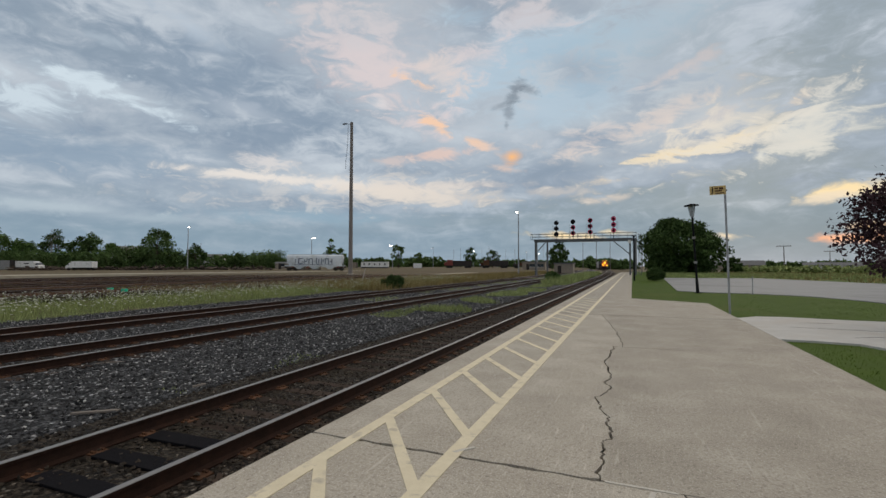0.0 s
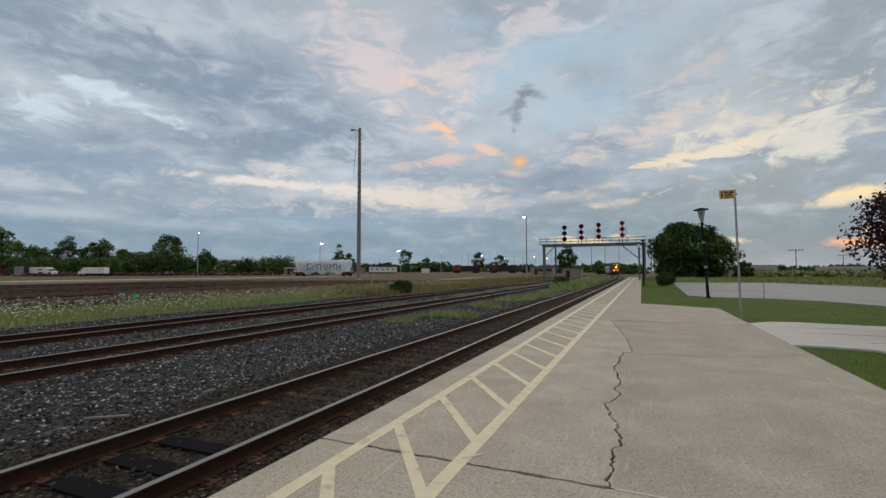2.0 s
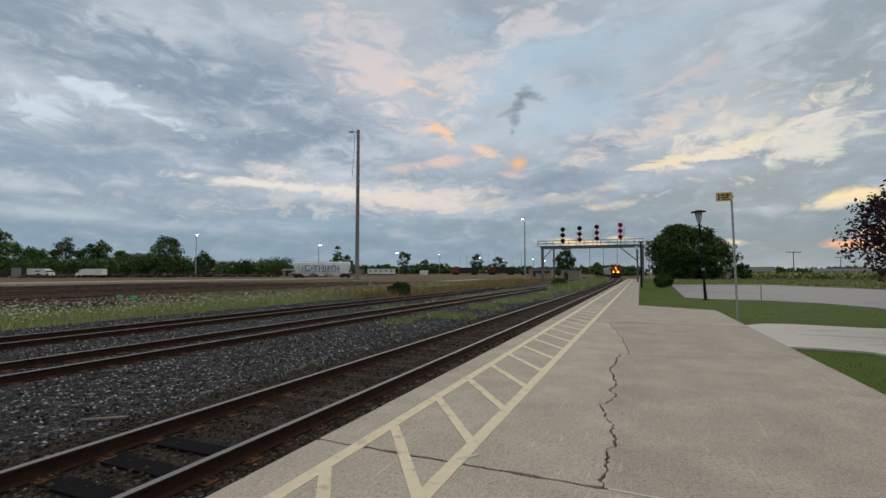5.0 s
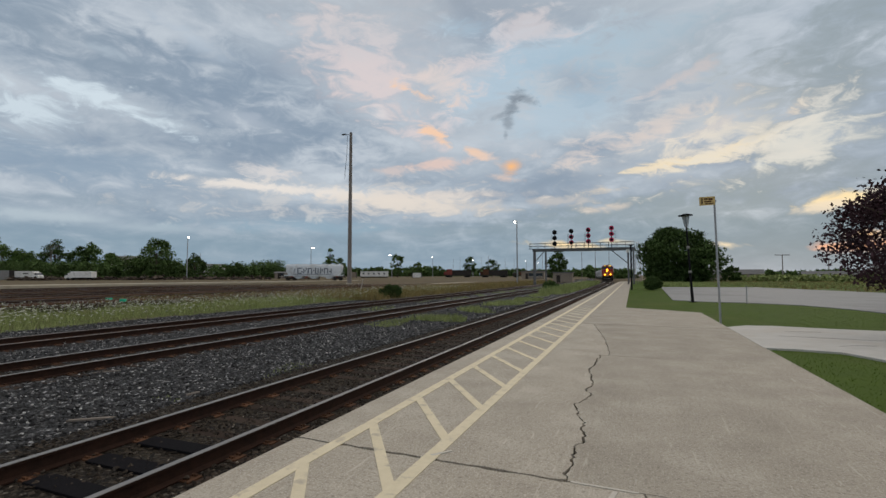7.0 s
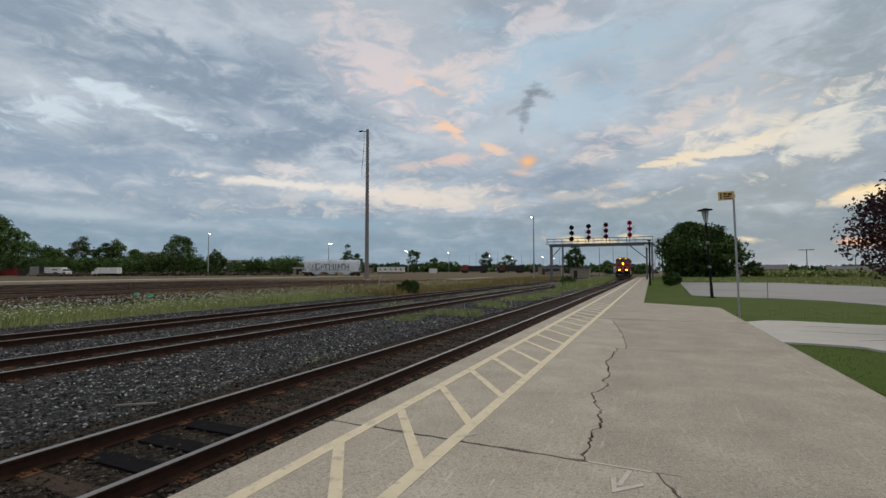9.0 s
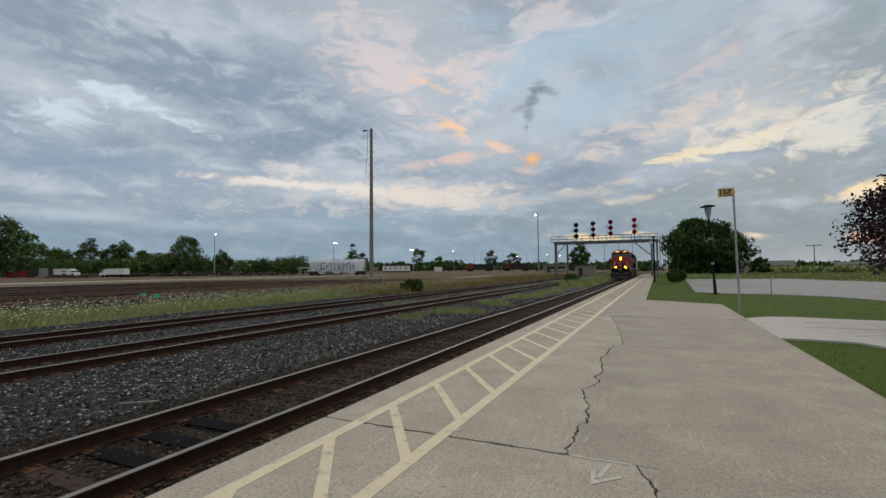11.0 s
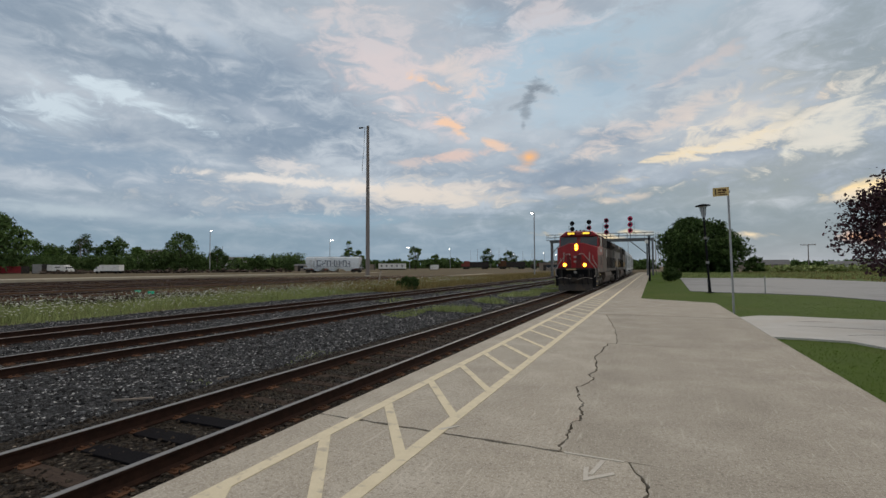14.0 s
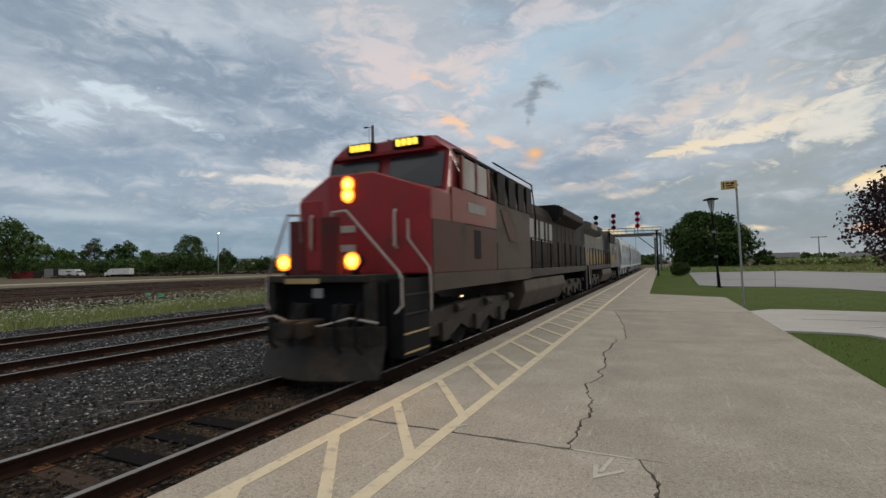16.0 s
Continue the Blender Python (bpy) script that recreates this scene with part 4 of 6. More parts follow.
def locomotive(label, group, nose, side, hood, stripe, mark, lit):
    """Front at -y; y = 0 is the face of the headlight, z = 0 the top of the rail."""
    L = thing("locomotive", (0, 0, 0), label, "locomotive", group)
    # nose: a blunt wedge whose top falls to both sides
    bm = bmesh.new()
    ring = lambda pts: [bm.verts.new(p) for p in pts]
    f = ring([(-1.5, 0.39, 1.72), (-0.5, 0.03, 1.72), (0.5, 0.03, 1.72), (1.5, 0.39, 1.72), (1.5, 0.39, 3.30), (0.5, 0.03, 3.64), (-0.5, 0.03, 3.64), (-1.5, 0.39, 3.30)])
    r = ring([(-1.5, 1.35, 1.72), (-0.5, 1.35, 1.72), (0.5, 1.35, 1.72), (1.5, 1.35, 1.72), (1.5, 1.35, 3.38), (0.5, 1.25, 3.66), (-0.5, 1.25, 3.66), (-1.5, 1.35, 3.38)])
    for q in ((0, 1, 6, 7), (1, 2, 5, 6), (2, 3, 4, 5)):
        bm.faces.new([f[i] for i in q])
    for i in range(8):
        bm.faces.new((f[i], f[(i + 1) % 8], r[(i + 1) % 8], r[i]))
    bm.faces.new(r[::-1])
    bmesh.ops.bevel(bm, geom=[e for e in bm.edges], offset=0.035, segments=2, affect="EDGES", profile=0.5)
    n = part("nose", bm, nose, L, "bright red nose")
    part("nose_door", bx(-1.28, -0.72, 0.10, 0.22, 1.80, 3.2, bevel=0.02), nose, n)
    part("side_of_nose", bx(1.495, 1.507, 0.46, 1.35, 2.75, 3.30), side, n)
    part("side_of_nose", bx(-1.507, -1.495, 0.46, 1.35, 2.75, 3.30), side, n)
    # cab
    prof = [(1.18, 3.40), (1.42, 4.24), (1.30, 4.30), (1.34, 4.56), (1.75, 4.66), (4.2, 4.66), (4.2, 1.72), (1.18, 1.72)]
    bm = bmesh.new()
    prism(bm, prof, "x", -1.5, 1.5)
    for v in bm.verts:  # the roof's shoulders slope down to the sides
        if v.co.z > 4.27:
            v.co.x *= 0.70 if v.co.z > 4.5 else 0.92
    bmesh.ops.bevel(bm, geom=list(bm.edges), offset=0.03, segments=2, affect="EDGES", profile=0.5)
    cab = part("cab", bm, [nose], L)
    for s in (-1, 1):
        part("cab_side", bx(s * 1.508 - 0.01, s * 1.508 + 0.01, 1.38, 4.19, 2.75, 3.46), side, cab)
        part("lower_side", bx(s * 1.508 - 0.01, s * 1.508 + 0.01, 0.47, 4.19, 1.74, 2.74), "dustyred" if side == "redside" else side, cab, "dust-covered lower cab side")
        # front windows lean back with the face of the cab
        bm = bmesh.new()
        a, b = (0.14, 1.40) if s > 0 else (-1.40, -0.14)
        vs = [bm.verts.new(p) for p in ((a, 1.17, 3.56 if s > 0 else 3.42), (b, 1.17, 3.42 if s > 0 else 3.56), (b, 1.375, 4.17), (a, 1.375, 4.17))]
        bm.faces.new(vs)
        ex = bmesh.ops.extrude_face_region(bm, geom=list(bm.faces))
        for v in [e for e in ex["geom"] if isinstance(e, bmesh.types.BMVert)]:
            v.co.y -= 0.03
            v.co.z += 0.01
        w = part("windshield", bm, "glass", cab, "dark glass front window")
        part("wiper", bent([(a + 0.3 * (b - a), 1.17, 3.60), (a + 0.55 * (b - a), 1.30, 4.0)], 0.012, 5), "black", w)
        # side windows between pillars
        for y0, y1 in ((2.02, 2.75), (2.86, 3.55)):
            part("side_window", bx(s * 1.50 - 0.025, s * 1.50 + 0.025, y0, y1, 3.50, 4.16), "sideglass", cab)
        for y0 in (1.90, 2.76, 3.58):
            part("window_pillar", bx(s * 1.51 - 0.03, s * 1.51 + 0.03, y0, y0 + 0.11, 3.47, 4.2), side, cab)
        part("rain_gutter", bx(s * 1.44 - 0.05, s * 1.44 + 0.05, 1.7, 8.25, 4.25, 4.31), "black", cab)
        part("cab_vent", bx(s * 1.515 - 0.012, s * 1.515 + 0.012, 2.62, 3.02, 2.0, 2.65), "black", cab)
        part("seam", bx(s * 1.515 - 0.006, s * 1.515 + 0.006, 2.1, 4.2, 2.74, 2.765), "black", cab)
        # number boards
        bm = bx(s * 0.58 - 0.34, s * 0.58 + 0.34, 1.24, 1.40, 4.34, 4.56, bevel=0.02)
        nb = part("number_board", bm, "black", cab)
        for k in range(4):
            part("digit_bar", bx(s * 0.58 - 0.255 + k * 0.135, s * 0.58 - 0.155 + k * 0.135, 1.228, 1.244, 4.385, 4.52), "board" if lit else "white", nb, "glowing digit reduced to a bar")
    part("sun_visor", bx(-1.2, 1.2, 1.20, 1.36, 4.24, 4.27), nose, cab)
    for x in (-0.25, 0.05, 0.3):
        part("horn", bent([(x, 1.9, 4.72), (x, 2.25, 4.76)], 0.05, 8), "darksteel", cab)
    part("antenna", bx(-0.5, 0.5, 2.6, 3.2, 4.66, 4.74, bevel=0.02), "darksteel", cab)
    # headlights
    for z in (3.22, 3.43):
        bm = bmesh.new()
        tube(bm, (0, -0.03, z), (0, 0.05, z), 0.11, n=18)
        h = part("headlight", bm, "black", L)
        bm = bmesh.new()
        tube(bm, (0, -0.045, z), (0, -0.028, z), 0.085, n=18)
        part("lens", bm, "headlamp" if lit else "frosted", h, "glowing warm headlight lens" if lit else "")
        if lit:
            bm = bmesh.new()
            tube(bm, (0, -0.052, z), (0, -0.044, z), 0.042, n=14)
            part("filament", bm, "filament", h, "white-hot middle of the lamp")
            # disc wider than the housing: the lamp's halo as a glowing part
            bm = bmesh.new()
            tube(bm, (0, -0.036, z), (0, -0.026, z), 0.150, n=18)
            part("reflector", bm, "reflector", h)
    for s in (-1, 1):
        bm = bmesh.new()
        tube(bm, (s * 0.72, -0.94, 1.97), (s * 0.72, -0.74, 1.97), 0.12, n=18)
        h = part("ditch_light", bm, "black", L)
        bm = bmesh.new()
        tube(bm, (s * 0.72, -0.955, 1.97), (s * 0.72, -0.938, 1.97), 0.088, n=18)
        part("lens", bm, "headlamp" if lit else "frosted", h, "glowing warm ditch light lens" if lit else "")
        if lit:
            bm = bmesh.new()
            tube(bm, (s * 0.72, -0.962, 1.97), (s * 0.72, -0.954, 1.97), 0.036, n=14)
            part("filament", bm, "filament", h, "white-hot middle of the lamp")
            # the same painted halo round the ditch light
            bm = bmesh.new()
            tube(bm, (s * 0.72, -0.947, 1.97), (s * 0.72, -0.937, 1.97), 0.150, n=18)
            part("reflector", bm, "reflector", h)
        part("bracket", bx(s * 0.72 - 0.05, s * 0.72 + 0.05, -0.88, -0.78, 1.74, 1.88), "black", h)
    # front deck, pilot and plough
    part("front_deck", bx(-1.05, 1.05, -1.0, 0.42, 1.62, 1.74, bevel=0.015), "darksteel", L)
    part("deck_edge", bx(-0.62, 0.10, -1.03, -1.0, 1.60, 1.69), "cream", L, "pale strip along the deck edge")
    for s in (-1, 1):
        part("front_shield", bx(0.12, 0.48, -0.98, -0.90, 1.75, 2.72, bevel=0.012) if s > 0 else bx(-0.56, -0.24, -0.98, -0.90, 1.75, 2.68, bevel=0.012), "maroon" if lit else nose, L)
    for z in (2.16, 2.52):
        part("nose_mark", bx(-0.20, 0.12, 0.005, 0.03, z, z + 0.13), "railwhite", L, "white mark on the nose")
    part("pilot", bx(-1.16, 1.16, -0.70, -0.45, 0.45, 1.62, bevel=0.03), "black", L)
    for s in (-1, 1):
        part("draft_pocket", bx(s * 0.45 - 0.16, s * 0.45 + 0.16, -0.92, -0.66, 0.70, 1.25, bevel=0.03), "darksteel", L)
        part("pilot_rib", bx(s * 1.0 - 0.05, s * 1.0 + 0.05, -0.95, -0.5, 0.6, 1.62), "darksteel", L)
    for x, w in ((-0.85, 0.12), (-0.45, 0.09), (0.5, 0.09), (0.9, 0.12)):
        part("air_hose", bent([(x, -0.98, 1.3), (x + 0.02, -1.15, 1.0), (x + 0.06, -1.2, 0.62), (x + 0.12, -1.12, 0.5)], 0.028, 7), "black", L)
    part("lamp_plate", bx(-0.05, 0.14, -0.99, -0.955, 1.36, 1.52), "grey", L)
    bm = bx(-0.16, 0.16, -1.38, -0.9, 0.76, 1.02, bevel=0.03)
    box(bm, -0.24, 0.02, -1.62, -1.36, 0.74, 1.04, bevel=0.04)
    box(bm, 0.08, 0.22, -1.60, -1.38, 0.76, 1.02, bevel=0.03)
    part("coupler", bm, "darksteel", L)
    part("cut_lever", bent([(-1.24, -1.0, 0.98), (-0.8, -1.12, 1.06), (-0.25, -1.16, 0.92), (0.25, -1.16, 0.92), (0.8, -1.12, 1.06), (1.24, -1.0, 0.98)], 0.02, 6), "railwhite", L, "pale coupling lever")
    bm = bmesh.new()
    prev = None
    for k in range(15):  # the plough is a curved plate, furthest forward in the middle
        u = -1 + 2 * k / 14
        x, y = 1.22 * u, -1.36 + 0.42 * abs(u) ** 1.7
        cur = [bm.verts.new(q) for q in ((x, y + 0.10, 0.90), (x, y + 0.16, 0.58), (x, y + 0.04, 0.30), (x, y - 0.07, 0.09), (x, y + 0.02, 0.09), (x, y + 0.20, 0.55), (x, y + 0.20, 0.90))]
        if prev:
            for i in range(7):
                bm.faces.new((prev[i], prev[(i + 1) % 7], cur[(i + 1) % 7], cur[i]))
        else:
            bm.faces.new(cur)
        prev = cur
    bm.faces.new(prev[::-1])
    part("snow_plough", bm, "darksteel", L, "curved grimy steel plough")
    for s in (-1, 1):
        part("step_well", bx(s * 1.33 - 0.14, s * 1.33 + 0.14, -0.58, 0.34, 0.36, 1.66), "black", L)
        for k, z in enumerate((0.42, 0.74, 1.06, 1.38)):
            part("step", bx(s * 1.46 - 0.10, s * 1.46 + 0.03, -0.56, 0.30, z, z + 0.03), "cream" if k in (0, 1) else "darksteel", L)
        part("handrail", bent([(s * 0.30, -0.96, 2.30), (s * 0.34, -0.96, 2.78), (s * 0.62, -0.94, 2.80), (s * 1.40, -0.60, 1.78), (s * 1.45, -0.60, 1.66), (s * 1.46, -0.60, 1.22), (s * 1.36, -0.66, 1.10)], 0.022, 7), "railwhite", L, "pale painted front handrail")
        part("handrail", bent([(s * 1.18, 0.14, 2.72), (s * 1.20, 0.10, 2.36), (s * 1.48, 0.34, 1.86), (s * 1.52, 0.33, 1.72), (s * 1.53, 0.33, 1.06)], 0.022, 7), "railwhite", L, "pale painted cab handrail")
        part("grab_iron", bent([(s * 0.95, 0.11, 2.2), (s * 0.95, 0.05, 2.25), (s * 0.95, 0.05, 2.85), (s * 0.95, 0.11, 2.9)], 0.03, 6), "railwhite", L)
    # frame and walkway
    part("frame", bx(-1.5, 1.5, 0.42, 20.4, 1.42, 1.70, bevel=0.02), "darksteel", L)
    for s in (-1, 1):
        part("side_sill", bx(s * 1.515 - 0.012, s * 1.515 + 0.012, 0.45, 7.6, 1.40, 1.73), side if side != "redside" else "grime", L)
        part("step_lamp", bx(s * 1.53 - 0.02, s * 1.53 + 0.02, 1.74, 1.79, 1.21, 1.24), "smalllamp" if lit else "black", L)
    # wide hood behind the cab, then the narrow engine hood
    part("wide_hood", pr([(-1.5, 1.70), (1.5, 1.70), (1.5, 3.62), (1.36, 4.28), (-1.36, 4.28), (-1.5, 3.62)], "y", 4.2, 7.7, bevel=0.03), hood, L)
    for s in (-1, 1):
        for y0 in (4.35, 5.35, 6.30, 7.25):
            part("intake_grille", pr([(y0, 3.46), (y0 + 0.62, 3.46), (y0 + 0.62, 4.26), (y0, 4.26)], "x", s * 1.48 - 0.05, s * 1.48 + 0.05), "black", L)
        part("roof_rail", bent([(s * 1.46, 4.2, 4.48), (s * 1.46, 8.2, 4.48), (s * 1.40, 8.9, 3.5), (s * 1.36, 9.1, 2.9)], 0.022, 6), "black", L)
        part("side_panel", bx(s * 1.512 - 0.01, s * 1.512 + 0.01, 4.25, 7.65, 1.75, 2.42), hood if stripe is None else stripe, L)
        part("side_mark", pr([(4.6, 3.3), (5.2, 3.3), (6.3, 2.5), (5.4, 2.5)], "x", s * 1.51 - 0.008, s * 1.51 + 0.008), "dustyred", L, "faded slanted mark under the dust")
        part("cab_number_bar", bx(s * 1.522 - 0.004, s * 1.522 + 0.004, 2.25, 3.35, 3.02, 3.24), "grey", L, "pale bar in place of the number")
    rear = "soot" if hood == "grime" else hood
    part("engine_hood", pr([(-1.08, 1.70), (1.08, 1.70), (1.08, 3.75), (0.86, 4.18), (-0.86, 4.18), (-1.08, 3.75)], "y", 7.7, 19.5, bevel=0.03), rear, L)
    for s in (-1, 1):
        for k in range(11):
            y0 = 8.0 + k * 1.03
            part("hood_door", bx(s * 1.085 - 0.02, s * 1.085 + 0.02, y0, y0 + 0.95, 1.85, 3.55, bevel=0.012), rear, L)
        if stripe:
            part("stripe", bx(s * 1.11 - 0.005, s * 1.11 + 0.005, 7.75, 19.4, 1.78, 2.5), stripe, L)
        for k, (y0, w) in enumerate(mark[1]):
            part("letter_bar", bx(s * 1.112 - 0.006, s * 1.112 + 0.006, y0, y0 + w, 2.72, 3.5), mark[0], L, "pale bar of a faded company mark")
        # railing along the walkway
        part("walkway_rail", bent([(s * 1.46, 7.8, 2.72), (s * 1.46, 20.2, 2.72)], 0.02, 6), "black", L)
        for k in range(9):
            y0 = 8.0 + k * 1.5
            part("rail_post", bent([(s * 1.46, y0, 1.66), (s * 1.46, y0, 2.72)], 0.028, 6), "black", L)
        # fuel tank
    part("fuel_tank", pr([(-1.45, 1.36), (1.45, 1.36), (1.50, 1.0), (1.25, 0.42), (-1.25, 0.42), (-1.50, 1.0)], "y", 6.95, 13.6, bevel=0.05), "grime", L, "dusty grey fuel tank")
    # radiator wings
    part("radiator", pr([(-0.95, 3.55), (0.95, 3.55), (1.52, 3.95), (1.52, 4.28), (1.2, 4.42), (-1.2, 4.42), (-1.52, 4.28), (-1.52, 3.95)], "y", 13.4, 19.3, bevel=0.03), rear, L)
    for s in (-1, 1):
        part("radiator_grille", bx(s * 1.525 - 0.01, s * 1.525 + 0.01, 13.6, 16.2, 3.97, 4.26), "black", L)
    part("radiator_front", bx(-1.4, 1.4, 13.30, 13.41, 3.72, 4.36), "black", L)
    part("exhaust_stack", bx(-0.4, 0.4, 10.6, 11.6, 4.16, 4.42, bevel=0.03), "darksteel", L)
    part("rear_wall", bx(-1.0, 1.0, 19.5, 19.58, 1.75, 4.0), rear, L)
    for s in (-1, 1):
        part("rear_handrail", bent([(s * 1.46, 20.2, 2.72), (s * 1.46, 20.4, 1.7), (s * 1.5, 20.4, 0.6)], 0.025, 6), "railwhite", L)
        part("rear_step", bx(s * 1.36 - 0.16, s * 1.36 + 0.16, 19.7, 20.4, 0.4, 1.5), "black", L)
    part("rear_pilot", bx(-1.35, 1.35, 20.1, 20.5, 0.4, 1.5, bevel=0.03), "darksteel", L)
    part("rear_coupler", bx(-0.17, 0.17, 20.4, 21.0, 0.74, 1.02, bevel=0.04), "darksteel", L)
    # trucks
    wheels = []
    for c in (3.2, 16.9):
        tr = part("truck", bx(-0.6, 0.6, c - 2.3, c + 2.3, 0.35, 0.95), "darksteel", L)
        for s in (-1, 1):
            part("side_frame", pr([(c - 2.75, 0.62), (c - 2.4, 0.50), (c - 1.35, 0.42), (c - 0.9, 0.62), (c - 0.4, 0.42), (c + 0.5, 0.42), (c + 0.95, 0.62), (c + 1.4, 0.42), (c + 2.4, 0.50), (c + 2.75, 0.62), (c + 2.7, 0.98), (c + 1.0, 1.06), (c - 1.0, 1.06), (c - 2.7, 0.98)], "x", s * 1.18 - 0.10, s * 1.18 + 0.10, bevel=0.02), "truck", tr, "dusty cast truck frame")
            for k in (-1.85, 0, 1.85):
                part("journal_box", bx(s * 1.25 - 0.12, s * 1.25 + 0.12, c + k - 0.19, c + k + 0.19, 0.36, 0.74, bevel=0.03), "truck", tr)
                part("brake_cylinder", bent([(s * 1.32, c + k + 0.55, 0.96), (s * 1.32, c + k + 0.95, 0.96)], 0.09, 9), "truck", tr)
        for k in (-1.85, 0, 1.85):
            wheels.append(wheelset("wheelset", c + k, L))
    return L, wheels


def hopper_car(label, group, tagged_side=False, length=17.4, paint="hopper", slope=1.7):
    """A covered hopper; y runs along it from 0, z from the rail."""
    H = thing("hopper_car", (0, 0, 0), label, "hopper car", group)
    L = length
    bm = pr([(-1.5, 1.35), (1.5, 1.35), (1.55, 1.7), (1.60, 2.6), (1.55, 3.6), (1.42, 4.25), (0.6, 4.45), (-0.6, 4.45), (-1.42, 4.25), (-1.55, 3.6), (-1.60, 2.6), (-1.55, 1.7)], "y", 0.9, L - 0.9)
    for v in bm.verts:  # the ends slope in over the trucks
        v.co.y += (1 if v.co.y < L / 2 else -1) * slope * ss(3.4, 1.4, v.co.z)
    bmesh.ops.bevel(bm, geom=list(bm.edges), offset=0.04, segments=2, affect="EDGES", profile=0.5)
    body = part("body", bm, paint, H)
    for s in (-1, 1):
        for k in range(9):
            y = 2.9 + (L - 5.8) * k / 8
            part("side_rib", bx(s * 1.60 - 0.03, s * 1.60 + 0.03, y - 0.05, y + 0.05, 1.5, 3.7), paint, body)
        part("side_sill", bx(s * 1.52 - 0.06, s * 1.52 + 0.06, 0.5, L - 0.5, 1.22, 1.5), paint, H)
        part("roof_walk_rail", bx(s * 0.55 - 0.03, s * 0.55 + 0.03, 0.9, L - 0.9, 4.52, 4.58), "galv", H)
        if tagged_side:
            for k, (y0, w, z0, z1) in enumerate(((4.2, 0.35, 1.9, 3.5), (4.4, 1.2, 3.3, 3.55), (4.4, 1.1, 1.85, 2.1), (6.2, 0.5, 2.5, 2.8), (7.1, 0.32, 1.9, 3.4), (7.2, 1.1, 3.2, 3.45), (8.1, 0.3, 1.8, 3.3), (9.2, 0.34, 1.9, 3.5), (9.9, 0.3, 2.1, 3.4), (10.6, 0.34, 1.9, 3.5), (11.7, 1.1, 3.2, 3.5), (11.7, 0.3, 1.9, 3.4), (12.6, 0.3, 1.8, 3.2), (3.4, 0.2, 2.2, 3.3), (5.2, 0.6, 2.3, 2.5), (5.9, 0.2, 2.0, 3.2), (6.6, 0.25, 2.9, 3.6), (8.6, 0.4, 2.6, 2.8), (9.5, 0.5, 1.7, 1.95), (11.1, 0.3, 2.5, 3.2), (13.1, 0.6, 2.4, 2.7), (13.6, 0.25, 1.9, 3.3), (3.0, 11.0, 1.62, 1.74))):
                part("graffiti_stroke", bx(s * 1.645 - 0.01, s * 1.645 + 0.01, y0, y0 + w, z0, z1), "spray", body)
    part("roof_walk", bx(-0.35, 0.35, 0.8, L - 0.8, 4.54, 4.59), "galv", H)
    for k in range(5):
        part("roof_hatch", bx(-0.5, 0.5, 2.6 + k * 2.7, 3.7 + k * 2.7, 4.44, 4.53, bevel=0.02), paint, H)
    for k in range(3):
        c = 4.4 + k * (L - 8.8) / 2
        part("discharge_bay", pr([(c - 1.8, 1.38), (c + 1.8, 1.38), (c + 0.5, 0.45), (c - 0.5, 0.45)], "x", -1.25, 1.25), paint, H)
    for e, s in ((0.5, 1), (L - 0.5, -1)):
        part("end_frame", bent([(-1.3, e + s * 0.5, 1.4), (-1.3, e + s * 0.5, 4.1), (1.3, e + s * 0.5, 4.1), (1.3, e + s * 0.5, 1.4)], 0.05, 6), paint, H)
        part("end_sill", bx(-1.45, 1.45, min(e, e + s * 0.25), max(e, e + s * 0.25), 1.0, 1.4), "darksteel", H)
        part("coupler", bx(-0.15, 0.15, min(e, e - s * 0.6), max(e, e - s * 0.6), 0.75, 1.0, bevel=0.03), "darksteel", H)
        for sx in (-1, 1):
            part("ladder", bent([(sx * 1.5, e + s * 0.1, 0.6), (sx * 1.5, e + s * 0.1, 4.1)], 0.025, 5), "galv", H)
        c = e + s * 1.6
        tr = part("truck", bx(-0.9, 0.9, c - 0.25, c + 0.25, 0.4, 0.9), "darksteel", H)
        for sx in (-1, 1):
            part("side_frame", pr([(c - 1.25, 0.55), (c - 0.3, 0.32), (c + 0.3, 0.32), (c + 1.25, 0.55), (c + 1.2, 0.72), (c + 0.4, 0.86), (c - 0.4, 0.86), (c - 1.2, 0.72)], "x", sx * 1.02 - 0.08, sx * 1.02 + 0.08), "darksteel", tr)
        for k in (-0.9, 0.9):
            wheelset("wheelset", c + k, H, 0.46)
    return H


lead, lead_wheels = locomotive("red locomotive with lit headlights and dusty grey sides", "train", "red", "redside", "grime", None, ("grey", ((8.5, 0.25), (9.1, 0.7), (10.2, 0.25), (10.8, 0.6), (11.8, 0.25), (12.4, 0.6))), True)
second, second_wheels = locomotive("grey and yellow trailing locomotive coupled behind the red one", "train", "locogrey", "locogrey", "locogrey", "gold", ("blue", ((8.3, 0.5),)), False)
cars = [hopper_car("pale grey covered hopper car in the moving train", "train")]
for k in range(8):
    cars.append(copy_thing(cars[0], pose(0, 0, 0)))


